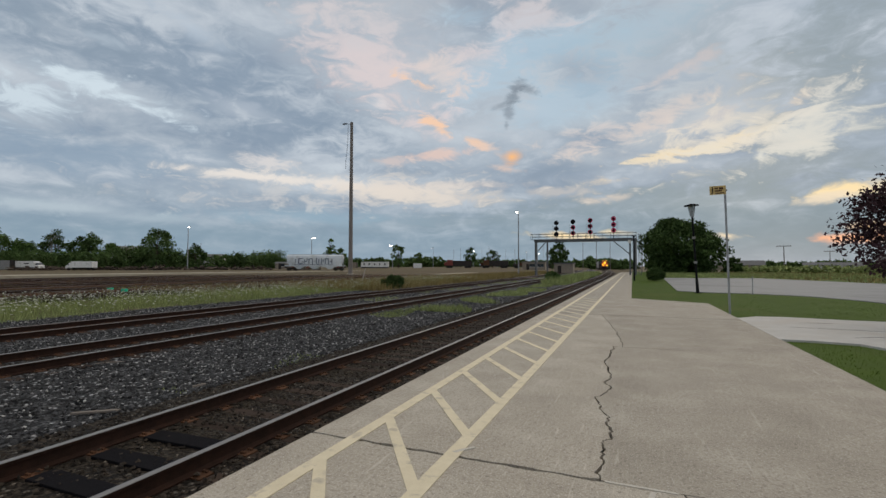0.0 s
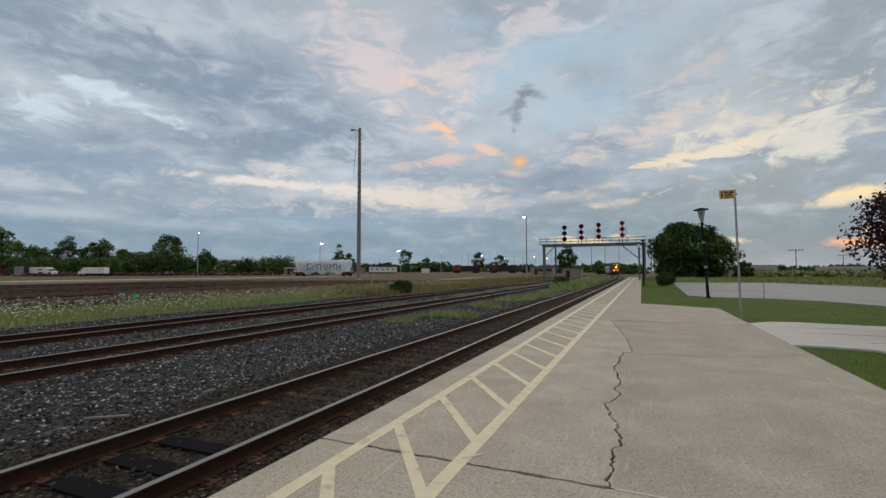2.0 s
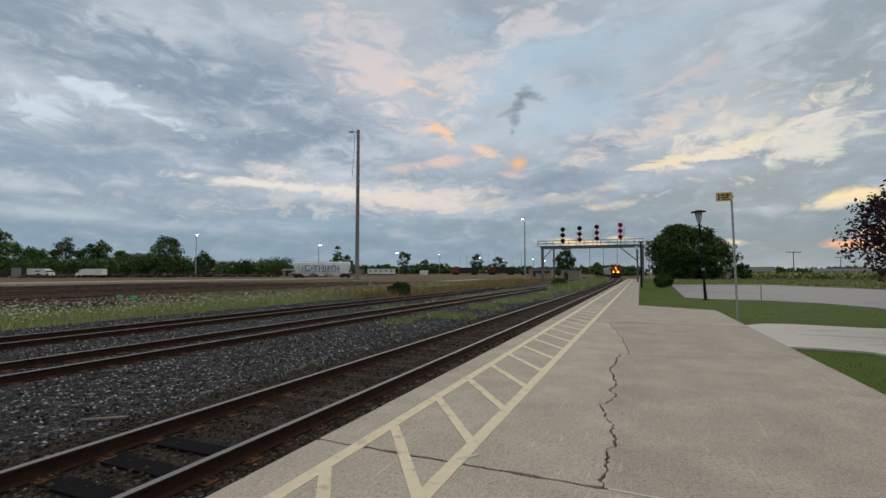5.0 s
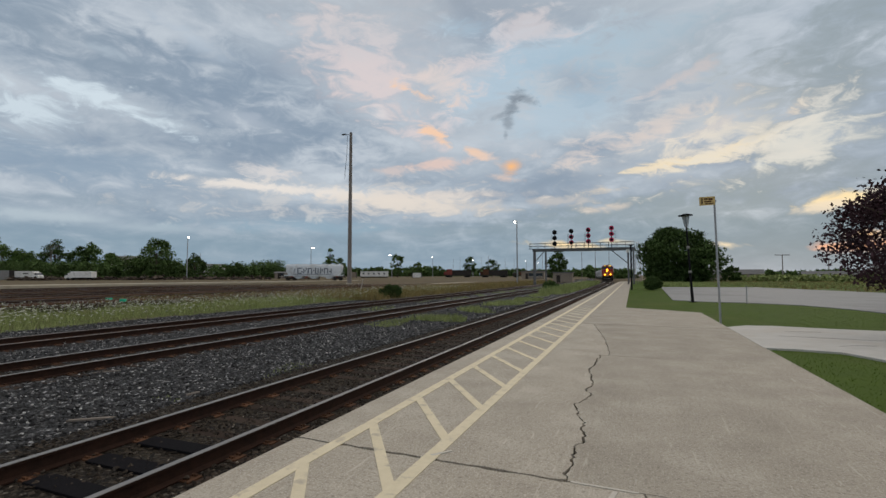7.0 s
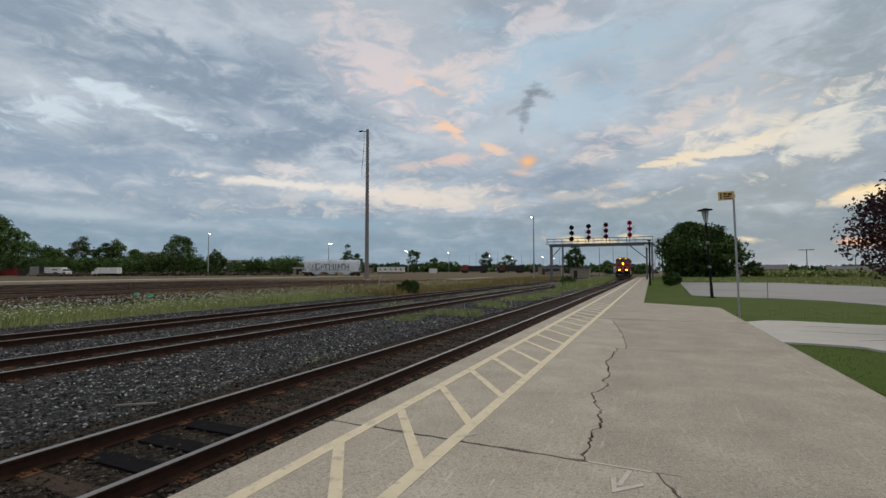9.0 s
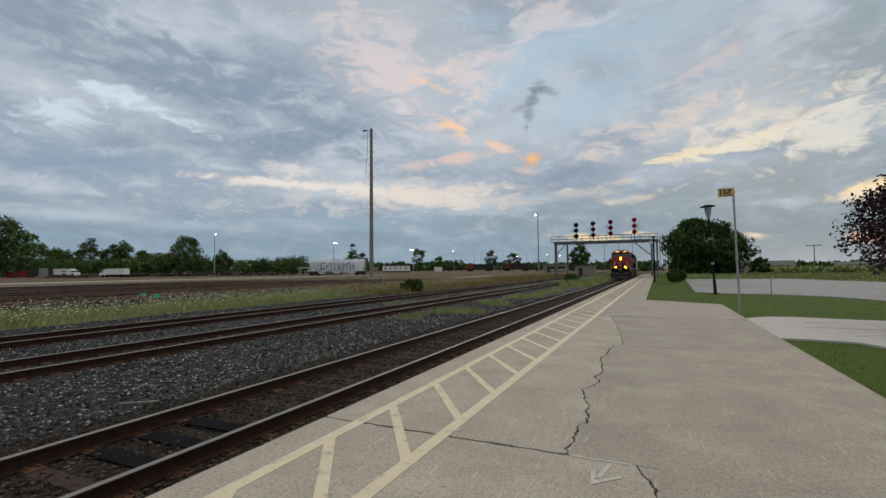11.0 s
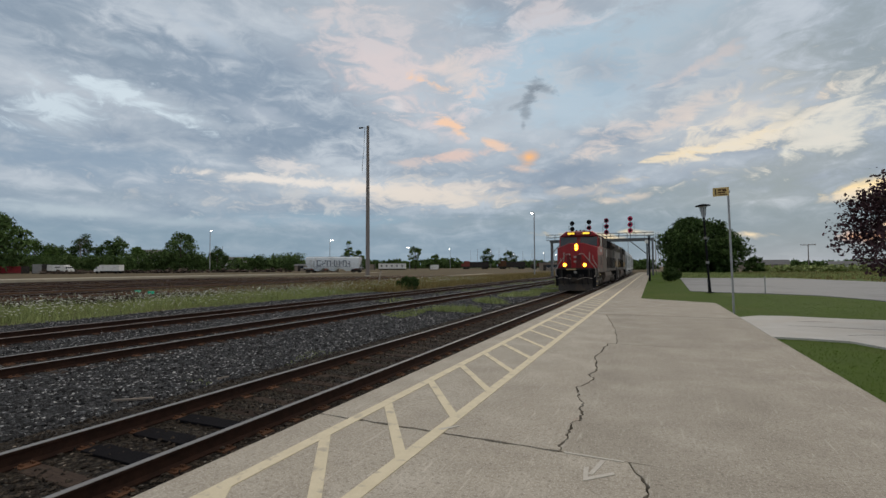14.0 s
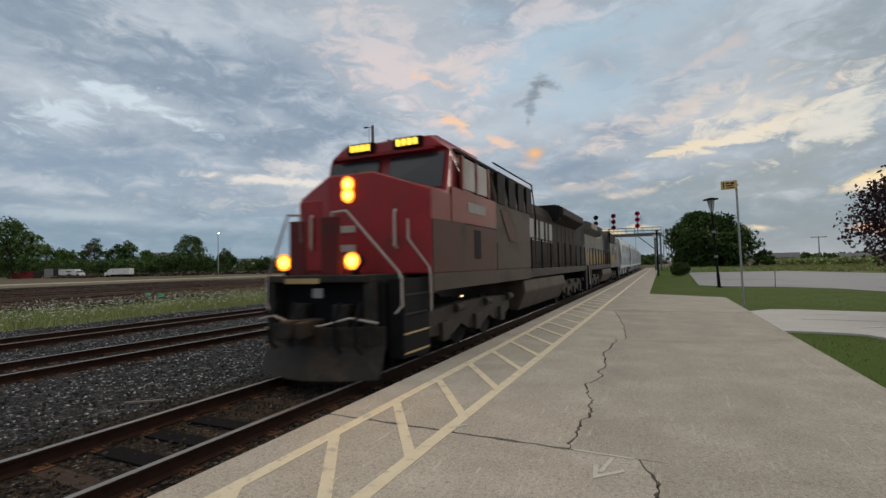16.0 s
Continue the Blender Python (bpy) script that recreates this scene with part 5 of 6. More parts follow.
# ---- trees and weeds ----
def leaves(centres, radii, per, size, seed, aspect=0.7):
    """Small four-cornered leaves round each centre, turned at random."""
    rng = np.random.default_rng(seed)
    c = np.repeat(np.asarray(centres, float), per, 0)
    r = np.repeat(np.asarray(radii, float), per)
    n = len(c)
    off = rng.normal(0, 1, (n, 3))
    off /= np.linalg.norm(off, axis=1)[:, None] + 1e-9
    off *= (rng.uniform(0, 1, n) ** 0.45 * r)[:, None]
    off[:, 2] *= 0.75
    p = c + off
    a = rng.normal(0, 1, (n, 3))
    a /= np.linalg.norm(a, axis=1)[:, None]
    b = np.cross(a, rng.normal(0, 1, (n, 3)))
    b /= np.linalg.norm(b, axis=1)[:, None] + 1e-9
    s = size * rng.uniform(0.55, 1.35, n)[:, None]
    v = np.stack([p - a * s, p + b * s * aspect * 0.5 + a * s * 0.1, p + a * s, p - b * s * aspect * 0.5 + a * s * 0.1], 1).reshape(-1, 3)
    return v.tolist(), np.arange(4 * n).reshape(-1, 4).tolist()


def limb_mesh(limbs):
    bm = bmesh.new()
    for a, b, r0, r1 in limbs:
        tube(bm, a, b, r0, r1, n=7)
    return bm


def tree(x, y, h, w, mat, label, seed, aspect=0.7, z=None, leaf=0.32, clumps=60, per=45, low=0.18, flat=1.0, group="", gap=0.0, trunk_r=None):
    z = gz(x, y) if z is None else z
    T = thing("tree", (x, y, z), label, "tree", group)
    rng = random.Random(seed)
    r0 = trunk_r or h * 0.022
    limbs, tips = [((0, 0, -0.1), (0.02 * h, 0, h * 0.35), r0, r0 * 0.7), ((0.02 * h, 0, h * 0.35), (0, 0.02 * h, h * 0.8), r0 * 0.7, r0 * 0.2)], []
    for k in range(11):
        a, e = rng.uniform(0, 6.28), rng.uniform(0.28, 0.75)
        b = Vector((0, 0, h * e))
        tip = Vector((math.cos(a) * w * 0.30, math.sin(a) * w * 0.30 * flat, h * min(0.95, e + rng.uniform(0.08, 0.28))))
        limbs.append((b, b.lerp(tip, 0.55) + Vector((0, 0, h * 0.02)), r0 * 0.4, r0 * 0.22))
        limbs.append((b.lerp(tip, 0.55) + Vector((0, 0, h * 0.02)), tip, r0 * 0.22, r0 * 0.06))
        tips.append(tip)
    part("trunk", limb_mesh(limbs), "bark", T)
    cs, rs = [], []
    mid, half = h * (low + 1) / 2, h * (1 - low) / 2
    while len(cs) < clumps:
        v = Vector((rng.gauss(0, 1), rng.gauss(0, 1), rng.gauss(0, 1))).normalized() * rng.uniform(0.35, 1.0) ** 0.5
        lump = 0.78 + 0.30 * noise.noise(v * 1.6 + Vector((seed, 0, 0)))
        narrow = 1.0 - 0.35 * max(0.0, v.z) ** 2
        p = Vector((v.x * w / 2 * lump * narrow, v.y * w / 2 * flat * lump * narrow, mid + v.z * half * (0.80 + 0.25 * lump)))
        if gap and noise.noise(p * 0.6 + Vector((0, seed, 0))) < -0.25 + gap:
            continue
        cs.append(p)
        rs.append(min(w, h) * rng.uniform(0.09, 0.17))
    part("crown", leaves([tuple(c) for c in cs], rs, per, leaf, seed, aspect), mat, T)
    return T


def bush(x, y, h, w, mat, label, seed, z=None, leaf=0.09, n=70, per=60):
    z = gz(x, y) if z is None else z
    B = thing("bush", (x, y, z), label, "bush")
    rng = random.Random(seed)
    part("stems", limb_mesh([((0, 0, -0.05), (rng.uniform(-0.3, 0.3) * w, rng.uniform(-0.3, 0.3) * w, h * 0.7), 0.03, 0.008) for _ in range(9)]), "bark", B)
    cs = []
    for _ in range(n):
        v = Vector((rng.gauss(0, 1), rng.gauss(0, 1), rng.gauss(0, 1))).normalized() * rng.uniform(0.3, 1) ** 0.4
        cs.append((v.x * w * 0.42, v.y * w * 0.42, h * (0.48 + 0.42 * v.z)))
    part("foliage", leaves(cs, [min(h, w) * 0.14] * n, per, leaf, seed), mat, B)
    return B


def woods(name, line, h0, h1, deep, mat, label, seed, n=220, per=26, leaf=1.3):
    """A far wood, in one piece, along a line of places."""
    rng = random.Random(seed)
    cs, rs = [], []
    for _ in range(n):
        k = rng.uniform(0, len(line) - 1.001)
        a, b, f = Vector(line[int(k)]), Vector(line[int(k) + 1]), k % 1
        p = a.lerp(b, f)
        top = h0 + (h1 - h0) * (0.5 + 0.5 * noise.noise(Vector((p.x * 0.045, p.y * 0.045, seed)))) + 0.12 * h1 * noise.noise(Vector((p.x * 0.25, p.y * 0.25, seed)))
        top = max(top, 1.5)
        for zf in (0.12, 0.34, 0.58, 0.80):
            cs.append((p.x + rng.uniform(-deep, deep), p.y + rng.uniform(-deep, deep), gz(p.x, p.y) + top * zf * rng.uniform(0.85, 1.08)))
            rs.append(max(1.2, top * 0.24))
    return tagged(part(name, leaves(cs, rs, per, leaf, seed), mat), label, "trees", kind="stuff")


woods("far_woods", [(-330, 60), (-300, 130), (-262, 190), (-240, 260), (-200, 330), (-150, 380)], 2.5, 11.0, 8, "leaf", "distant green trees along the edge of the yard", 3, n=420)
woods("far_woods", [(-170, 420), (-90, 440), (-40, 430), (-8, 400), (-30, 330), (0, 300)], 3.5, 8.5, 8, "leaf", "distant green wood beyond the tracks", 4, n=300)
woods("far_woods", [(20, 420), (80, 400), (150, 330), (230, 280), (330, 210)], 3.0, 7.0, 8, "leaf", "distant dark trees behind the houses", 5, n=300)
woods("hedgerow", [(30, 165), (60, 150), (100, 120), (130, 100)], 0.2, 1.7, 3, "weed", "low green scrub before the houses", 7, n=160, leaf=0.5)
woods("hedgerow", [(-235, 60), (-215, 88), (-190, 108), (-172, 122), (-150, 140), (-140, 165)], 2.5, 10.0, 4, "leaf", "green shrubs and young trees behind the yard", 6, n=340, leaf=0.5)
for k, (tx, ty, th, tw) in enumerate(((-222, 92, 13.0, 15), (-212, 101, 12.5, 14), (-203, 113, 14.0, 12), (-193, 120, 13.5, 12), (-184, 122, 9.5, 10), (-168, 122, 7.5, 9), (-232, 84, 12.0, 15), (-206, 104, 11.0, 11), (-140, 140, 5.5, 7), (-132, 150, 6.0, 8), (-128, 160, 5.0, 7))):
    tree(tx, ty, th, tw, ("leaf", "leaf2", "leafdark")[k % 3], "leafy green tree in the row behind the yard", 80 + k, leaf=0.40, clumps=70, per=60, low=-0.1, group="row of trees")

tree(10.9, 134, 14.0, 23.5, "leafdark", "large dark green round-crowned tree beyond the parking lot", 21, z=-0.4, leaf=0.5, clumps=300, per=80, low=-0.06)
tree(25.0, 150, 4.4, 7, "leafdark", "smaller dark green tree beside the big one", 22, z=-0.4, leaf=0.4, clumps=50, per=50, low=0.05)
tree(-158.6, 120.5, 14.3, 13.5, "leaf", "tall green tree standing alone at the yard edge", 23, leaf=0.5, clumps=85, per=45, low=0.04, gap=0.1)
tree(-146, 126, 8.5, 9, "leafdark", "lower dark green tree at the yard edge", 35, leaf=0.45, clumps=40, per=40, low=0.02)
tree(-119, 170, 13.0, 5.5, "leaf2", "slender light green tree behind the parked hopper", 24, leaf=0.45, clumps=40, per=34, low=0.1)
tree(-116, 173, 9.0, 6.0, "leaf", "green tree behind the parked hopper", 25, leaf=0.45, clumps=36, per=34, low=0.1)
tree(-100.8, 197, 11.8, 7.0, "leaf", "thin green tree beside a yard lamp", 26, leaf=0.5, clumps=40, per=30, low=0.1, gap=0.1)
tree(-92, 200, 7.5, 5.5, "leaf2", "young light green tree in the yard", 27, leaf=0.45, clumps=30, per=30, low=0.1)
tree(-74, 262, 10.0, 10, "leafdark", "dark green tree behind the parked engines", 28, leaf=0.6, clumps=40, per=30, low=0.1)
tree(-86, 258, 11.5, 9, "leafdark", "tall dark green tree behind the parked engines", 29, leaf=0.6, clumps=40, per=30, low=0.1)
tree(-21, 150, 9.5, 8, "leafdark", "dark green tree beside the signal bridge", 30, leaf=0.5, clumps=45, per=36, low=0.1)
tree(-196, 118, 12.0, 11, "leafdark", "dense dark green tree behind the trucks", 31, leaf=0.55, clumps=60, per=36, low=0.02)
tree(-205, 106, 9.0, 14, "leaf", "broad green tree behind the trucks", 32, leaf=0.55, clumps=60, per=36, low=0.02)
tree(-167.5, 71.0, 17.0, 17, "leaf", "big green tree at the edge of the yard", 33, leaf=0.6, clumps=110, per=40, low=0.02)
tree(7.45, 15.9, 4.5, 6.5, "purple", "purple-leaved tree beside the footpath", 34, aspect=1.1, z=-0.05, leaf=0.06, clumps=150, per=75, low=0.30, gap=0.26, trunk_r=0.11)
bush(2.3, 60.5, 1.75, 2.3, "leafdark", "dense dark green shrub on the lawn", 41, leaf=0.10, n=110)
bush(-20.0, 38.2, 1.35, 2.3, "leafdark", "dark green bush among the dry weeds", 42, z=-0.4, leaf=0.10, n=90)
bush(-9.6, 62, 1.5, 2.2, "leaf", "green bush growing between the tracks", 43, z=-0.4, leaf=0.12)


def bare_tree(x, y, h, seed):
    z = gz(x, y)
    T = thing("bare_tree", (x, y, z), "leafless grey dead tree above the shrubs", "tree")
    rng = random.Random(seed)
    limbs = []

    def grow(p, v, length, r, depth):
        q = p + v * length
        limbs.append((p, q, r, r * 0.55))
        if depth:
            for _ in range(3):
                grow(p.lerp(q, rng.uniform(0.45, 1)), (v + Vector((rng.uniform(-0.6, 0.6), rng.uniform(-0.6, 0.6), rng.uniform(-0.1, 0.4)))).normalized(), length * 0.55, r * 0.5, depth - 1)
    grow(Vector((0, 0, 0)), Vector((0, 0, 1)), h * 0.5, 0.16, 3)
    part("branches", limb_mesh(limbs), "deadwood", T)


bare_tree(-203, 112, 17, 1)
bare_tree(-196, 108, 16, 2)
bare_tree(-172, 119, 10, 3)


def strip(x0, x1, y0, y1, z, power=1.6, noisy=0.0, seed=0, follow=False):
    def place(rng, n):
        x, y = rng.uniform(x0, x1, n), y0 + (y1 - y0) * rng.uniform(0, 1, n) ** power
        if x0 > 0:
            ok = ~inside(x, y, LOT)
            x, y = x[ok], y[ok]
        if noisy:
            v = np.sin(x * 1.3 + seed) + np.sin(y * 0.9 + x * 0.5 + seed * 2) + np.sin(y * 0.37 - x * 0.8 + seed * 3)
            ok = v > noisy
            x, y = x[ok], y[ok]
        b = -2.4e-4 * np.maximum(0, y - 65) ** 2 if follow else 0
        return np.stack([x + b, y, np.full(len(x), z)], 1)
    return place


def weeds(n, place, h0, h1, w, mat, label, seed, lean=0.35):
    tagged(part("weeds", blades(n, place, h0, h1, w, lean, seed), mat), label, "weeds", kind="stuff")


weeds(42000, strip(-29, -20.8, 5, 60, -0.42, 1.4, -1.2, 0.4), 0.06, 0.34, 0.014, "weed", "green weeds beside the third track", 51)
weeds(26000, strip(-30, -19.0, 34, 150, -0.42, 1.3, follow=True), 0.25, 0.85, 0.03, "dryweed", "tall dry yellow grass along the tracks", 52)
weeds(14000, strip(-40, -29, 26, 140, -0.42, 1.3), 0.15, 0.5, 0.03, "dryweed", "dry grass at the edge of the yard", 53)
weeds(9000, strip(-10.2, -6.9, 13.5, 20.5, -0.37, 1.0, 0.7, 1.3), 0.03, 0.13, 0.012, "weed", "low green weeds in the ballast", 54)
weeds(16000, strip(-9.6, -6.9, 20, 80, -0.37, 1.2, 0.4, 0.2, True), 0.06, 0.30, 0.02, "weed", "green weeds between the tracks", 55)
weeds(9000, strip(-10.0, -6.6, 55, 125, -0.38, 1.0, 0.0, 0.7, True), 0.3, 0.95, 0.04, "weed", "tall green weeds between the tracks", 56)
weeds(2500, strip(-15.0, -13.2, 24, 90, -0.38, 1.2, 0.6, 2.2, True), 0.05, 0.25, 0.02, "weed", "sparse weeds beside the second track", 57)
weeds(1200, strip(-8.2, -6.6, 6.0, 9.5, -0.37, 1.0, 1.2, 4.0), 0.02, 0.06, 0.01, "weed", "faint weeds in the near ballast", 58)
weeds(30000, strip(4, 60, 80, 132, -0.1, 1.0), 0.12, 0.45, 0.05, "weed", "rough tall grass behind the parking lot", 59)
weeds(30000, strip(16, 120, 62, 150, -0.1, 1.0, -0.4, 1.0), 0.15, 0.55, 0.06, "dryweed", "dry tall grass behind the parking lot", 60)
weeds(26000, strip(-150, -31, 10, 150, -0.30, 1.0, 0.0, 2.0), 0.04, 0.20, 0.03, "dryweed", "thin dry grass across the yard", 61)

weeds(34000, strip(-78, -31, 2, 110, -0.34, 1.0, 0.2, 3.1), 0.08, 0.34, 0.02, "rustweed", "rust-brown dead weeds between the yard tracks", 62)
weeds(15000, strip(-29.5, -21, 8, 60, -0.42, 1.3, 0.3, 1.9), 0.2, 0.6, 0.016, "weed", "taller pale green weeds with seed heads", 63)


def flowers():
    rng = np.random.default_rng(70)
    n = 5200
    x, y = rng.uniform(-30, -21, n), 6 + 62 * rng.uniform(0, 1, n) ** 1.3
    h = rng.uniform(0.25, 0.75, n)
    p = np.stack([x, y, -0.42 + h], 1)
    v, f = stones(p, rng.uniform(0.022, 0.060, n), 71, flat=0.3)
    fl = tagged(part("flowers", (v, f), "flower"), "small white wild flowers among the weeds", "flowers", kind="stuff")
    vs = np.stack([p - (0.006, 0, 0), p + (0.006, 0, 0), p - np.stack([0 * h, 0 * h, h], 1)], 1).reshape(-1, 3)
    part("stems", (vs.tolist(), np.arange(3 * n).reshape(-1, 3).tolist()), "weed", fl)


flowers()


# ---- the yard ----
def yard_track(x, label):
    t = thing("yard_track", (0, 0, 0), label, "track", "yard tracks", kind="structure")
    for s in (-1, 1):
        rail = part("rail", ([(x + s * GAUGE + dx_, y, z_) for y in (-60, 250) for dx_, z_ in ((-0.035, -0.32), (0.035, -0.32), (0.035, -0.17), (-0.035, -0.17))], [(0, 1, 5, 4), (1, 2, 6, 5), (2, 3, 7, 6), (3, 0, 4, 7)]), "plate" if int(x) % 3 == 0 else "rail", t)
        part("rail_head", bx(x + s * GAUGE - 0.034, x + s * GAUGE + 0.034, -60, 250, -0.169, -0.156), "railtop2", rail)
    part("bed", bx(x - 1.7, x + 1.7, -60, 250, -0.42, -0.27), "dirt" if x > -42 else "yardbed", t)
    return t


for x in (-32.0, -36.5, -41.0, -45.5, -50.0, -55.0, -60.0, -65.5, -71.0, -76.5):
    yard_track(x, "rusty yard track on dark brown ground")
sheet("gravel_road", [(-84, -40), (-93, -40), (-90, 60), (-80, 130), (-52, 200), (-49, 200), (-74, 130), (-82, 60)], -0.5, 0.12, "gravelroad", "pale gravel service road across the yard", "road")
sheet("gravel_road", [(-38.5, 90), (-36.2, 90), (-37.5, 135), (-41, 135)], -0.5, -0.05, "gravelroad", "pale gravel strip beside the tracks", "road")

parked = hopper_car("pale grey hopper car with graffiti parked in the yard", "parked cars", True, 17.4, "hopperpale", 0.7)
parked.matrix_basis = pose(-91.9, 109.3, gz(-90, 110) + 0.12, rz=-68.3)


def tall_pole():
    P = thing("yard_pole", (-55.2, 86.0, -0.5), "very tall grey yard pole with a lamp arm", "pole")
    bm = bmesh.new()
    tube(bm, (0, 0, 0), (0, 0, 32.6), 0.46, 0.30, n=14)
    part("shaft", bm, "polewood", P)
    part("arm", bent([(0, 0, 32.1), (-1.1, -0.4, 32.25)], 0.07, 7), "darksteel", P)
    part("lamp_head", bx(-1.9, -0.95, -0.65, -0.25, 32.12, 32.36, bevel=0.06), "darksteel", P)
    part("cable", bent([(-0.75, -0.2, 31.9), (-0.8, -0.25, 28), (-1.1, -0.4, 24.2), (-1.15, -0.4, 22.6)], 0.04, 5), "black", P)
    part("collar", bx(-0.55, 0.55, -0.55, 0.55, 0.0, 0.5, bevel=0.06), "concrete", P)


tall_pole()


def yard_lamp(x, y, h, side=-1, heads=1, on=True):
    P = thing("yard_lamp", (x, y, gz(x, y)), "slim steel yard light pole with a lit lamp" if on else "slim steel pole in the yard", "lamp post", "yard lamps")
    bm = bmesh.new()
    tube(bm, (0, 0, 0), (0, 0, h), 0.17 if on else 0.10, 0.10 if on else 0.07, n=10)
    part("shaft", bm, "galv" if on else "polewood", P)
    if not on:
        return P
    for k in range(heads):
        o = side * (0.45 + 0.9 * k)
        hd = part("lamp_head", bx(o - 0.35, o + 0.35, -0.18, 0.18, h - 0.04, h + 0.16, bevel=0.04), "galv", P)
        bm = bmesh.new()
        bmesh.ops.create_uvsphere(bm, u_segments=12, v_segments=8, radius=0.22, matrix=Matrix.Translation((o, -0.10, h - 0.16)) @ Matrix.Diagonal((1, 1, 0.75, 1)))
        part("bulb", bm, "yardlamp", hd, "glowing white bulb")
    return P


for spec in ((-130.7, 110, 13.5, 1), (-119.2, 157.3, 12.3, 1, 2), (-108, 205, 10.9, -1, 2), (-117, 277, 12.6), (-98, 300, 11.0, 1), (-84, 310, 9.5, -1, 2), (-66, 318, 10.5), (-60, 325, 9.6, 1), (-23.5, 104, 14.1, -1)):
    yard_lamp(*spec)
for x, y, h in ((-108, 290, 12), (-104, 292, 13), (-99, 305, 14), (-92, 300, 13), (-88, 303, 14), (-78, 308, 12), (-70, 300, 12), (-58, 310, 13), (-52, 300, 14), (-47, 310, 12), (-40, 300, 13), (-28.5, 150, 9), (-15, 160, 10), (-11.5, 170, 12), (-7.5, 180, 11), (1.2, 175, 12), (2.5, 150, 10.5), (-148, 130, 9.5)):
    yard_lamp(x, y, h, on=False)


def box_truck(x, y, rz, label, body="white"):
    T = thing("truck", (x, y, gz(x, y)), label, "truck", rz=rz)
    part("cargo_box", bx(-3.4, 3.6, -1.2, 1.2, 0.9, 3.0, bevel=0.05), body, T)
    part("cab", pr([(3.7, 0.6), (5.6, 0.6), (5.6, 1.5), (5.0, 1.7), (4.5, 2.5), (3.7, 2.5)], "y", -1.05, 1.05, bevel=0.06), body, T)
    part("windscreen", bx(4.4, 4.95, -1.07, 1.07, 1.75, 2.3), "glass", T)
    part("chassis", bx(-3.3, 5.4, -0.5, 0.5, 0.5, 0.92), "darksteel", T)
    for wx in (-2.2, 4.4):
        for s in (-1, 1):
            bm = bmesh.new()
            tube(bm, (wx, s * 0.8, 0.45), (wx, s * 1.1, 0.45), 0.45, n=16)
            part("wheel", bm, "black", T)
    part("side_mark", bx(0.2, 2.2, -1.215, -1.19, 2.0, 2.35), "darksteel", T)
    T.scale = (0.84, 0.84, 0.80)
    return T


box_truck(-139.5, 85.0, 200, "white box truck parked at the far edge of the yard")
box_truck(-155.0, 79.5, 15, "white box truck with a dark mark parked in the yard")


def container(x, y, rz, mat, label, l=6.0, h=2.5):
    C = thing("container", (x, y, gz(x, y)), label, "container", rz=rz)
    part("box", bx(-l / 2, l / 2, -1.2, 1.2, 0.1, h, bevel=0.03), mat, C)
    for k in range(int(l / 0.5)):
        part("rib", bx(-l / 2 + 0.2 + k * 0.5, -l / 2 + 0.32 + k * 0.5, -1.24, -1.19, 0.2, h - 0.1), mat, C)
    for s in (-1, 1):
        part("corner_post", bx(s * l / 2 - 0.08, s * l / 2 + 0.08, -1.23, 1.23, 0.0, h + 0.02), "darksteel", C)


container(-165, 74, 20, "red", "red shipping container at the yard edge", 6.5, 2.0)
container(-158.5, 77.2, 20, "grey", "grey shipping container at the yard edge", 3.0, 2.6)
container(-92, 199.5, 20, "white", "white equipment box in the yard", 4.0, 2.2)
container(-127, 186, 22, "redside", "faded red container beside the trailer", 5.5, 2.4)
container(-120.5, 190, 22, "brick", "dull brown container beside the trailer", 3.5, 2.6)


def scrap_heap(x, y, rz, l, label, seed):
    """Low heap of rusty pieces."""
    rng = np.random.default_rng(seed)
    n = int(l * 9)
    p = np.stack([rng.uniform(-l / 2, l / 2, n), rng.normal(0, 0.7, n), np.abs(rng.normal(0.25, 0.4, n))], 1)
    S_ = tagged(part("scrap_heap", stones(p, rng.uniform(0.25, 0.8, n), seed, flat=0.5), "scrap"), label, "scrap heap", kind="stuff")
    S_.matrix_basis = pose(x, y, gz(x, y), rz=rz)


for k, (x, y, l) in enumerate(((-150, 84, 16), (-134, 92, 22), (-128, 104, 14), (-120, 112, 16), (-112, 118, 12), (-146, 76, 10), (-100, 130, 8))):
    scrap_heap(x, y, 33, l, "low heap of rusty scrap at the yard edge", 300 + k)


def trailer():
    T = thing("office_trailer", (-111, 193.5, gz(-111, 193)), "long white site trailer with small windows", "trailer", rz=21.4)
    part("body", bx(-6.3, 6.3, -1.4, 1.4, 0.5, 2.9, bevel=0.06), "white", T)
    part("roof", bx(-6.4, 6.4, -1.5, 1.5, 2.9, 3.0), "grey", T)
    for k in range(5):
        part("window", bx(-5.2 + k * 2.4, -4.5 + k * 2.4, -1.43, -1.39, 1.5, 2.2), "glass", T)
    part("skirt", bx(-6.2, 6.2, -1.3, 1.3, 0.0, 0.5), "darksteel", T)


trailer()


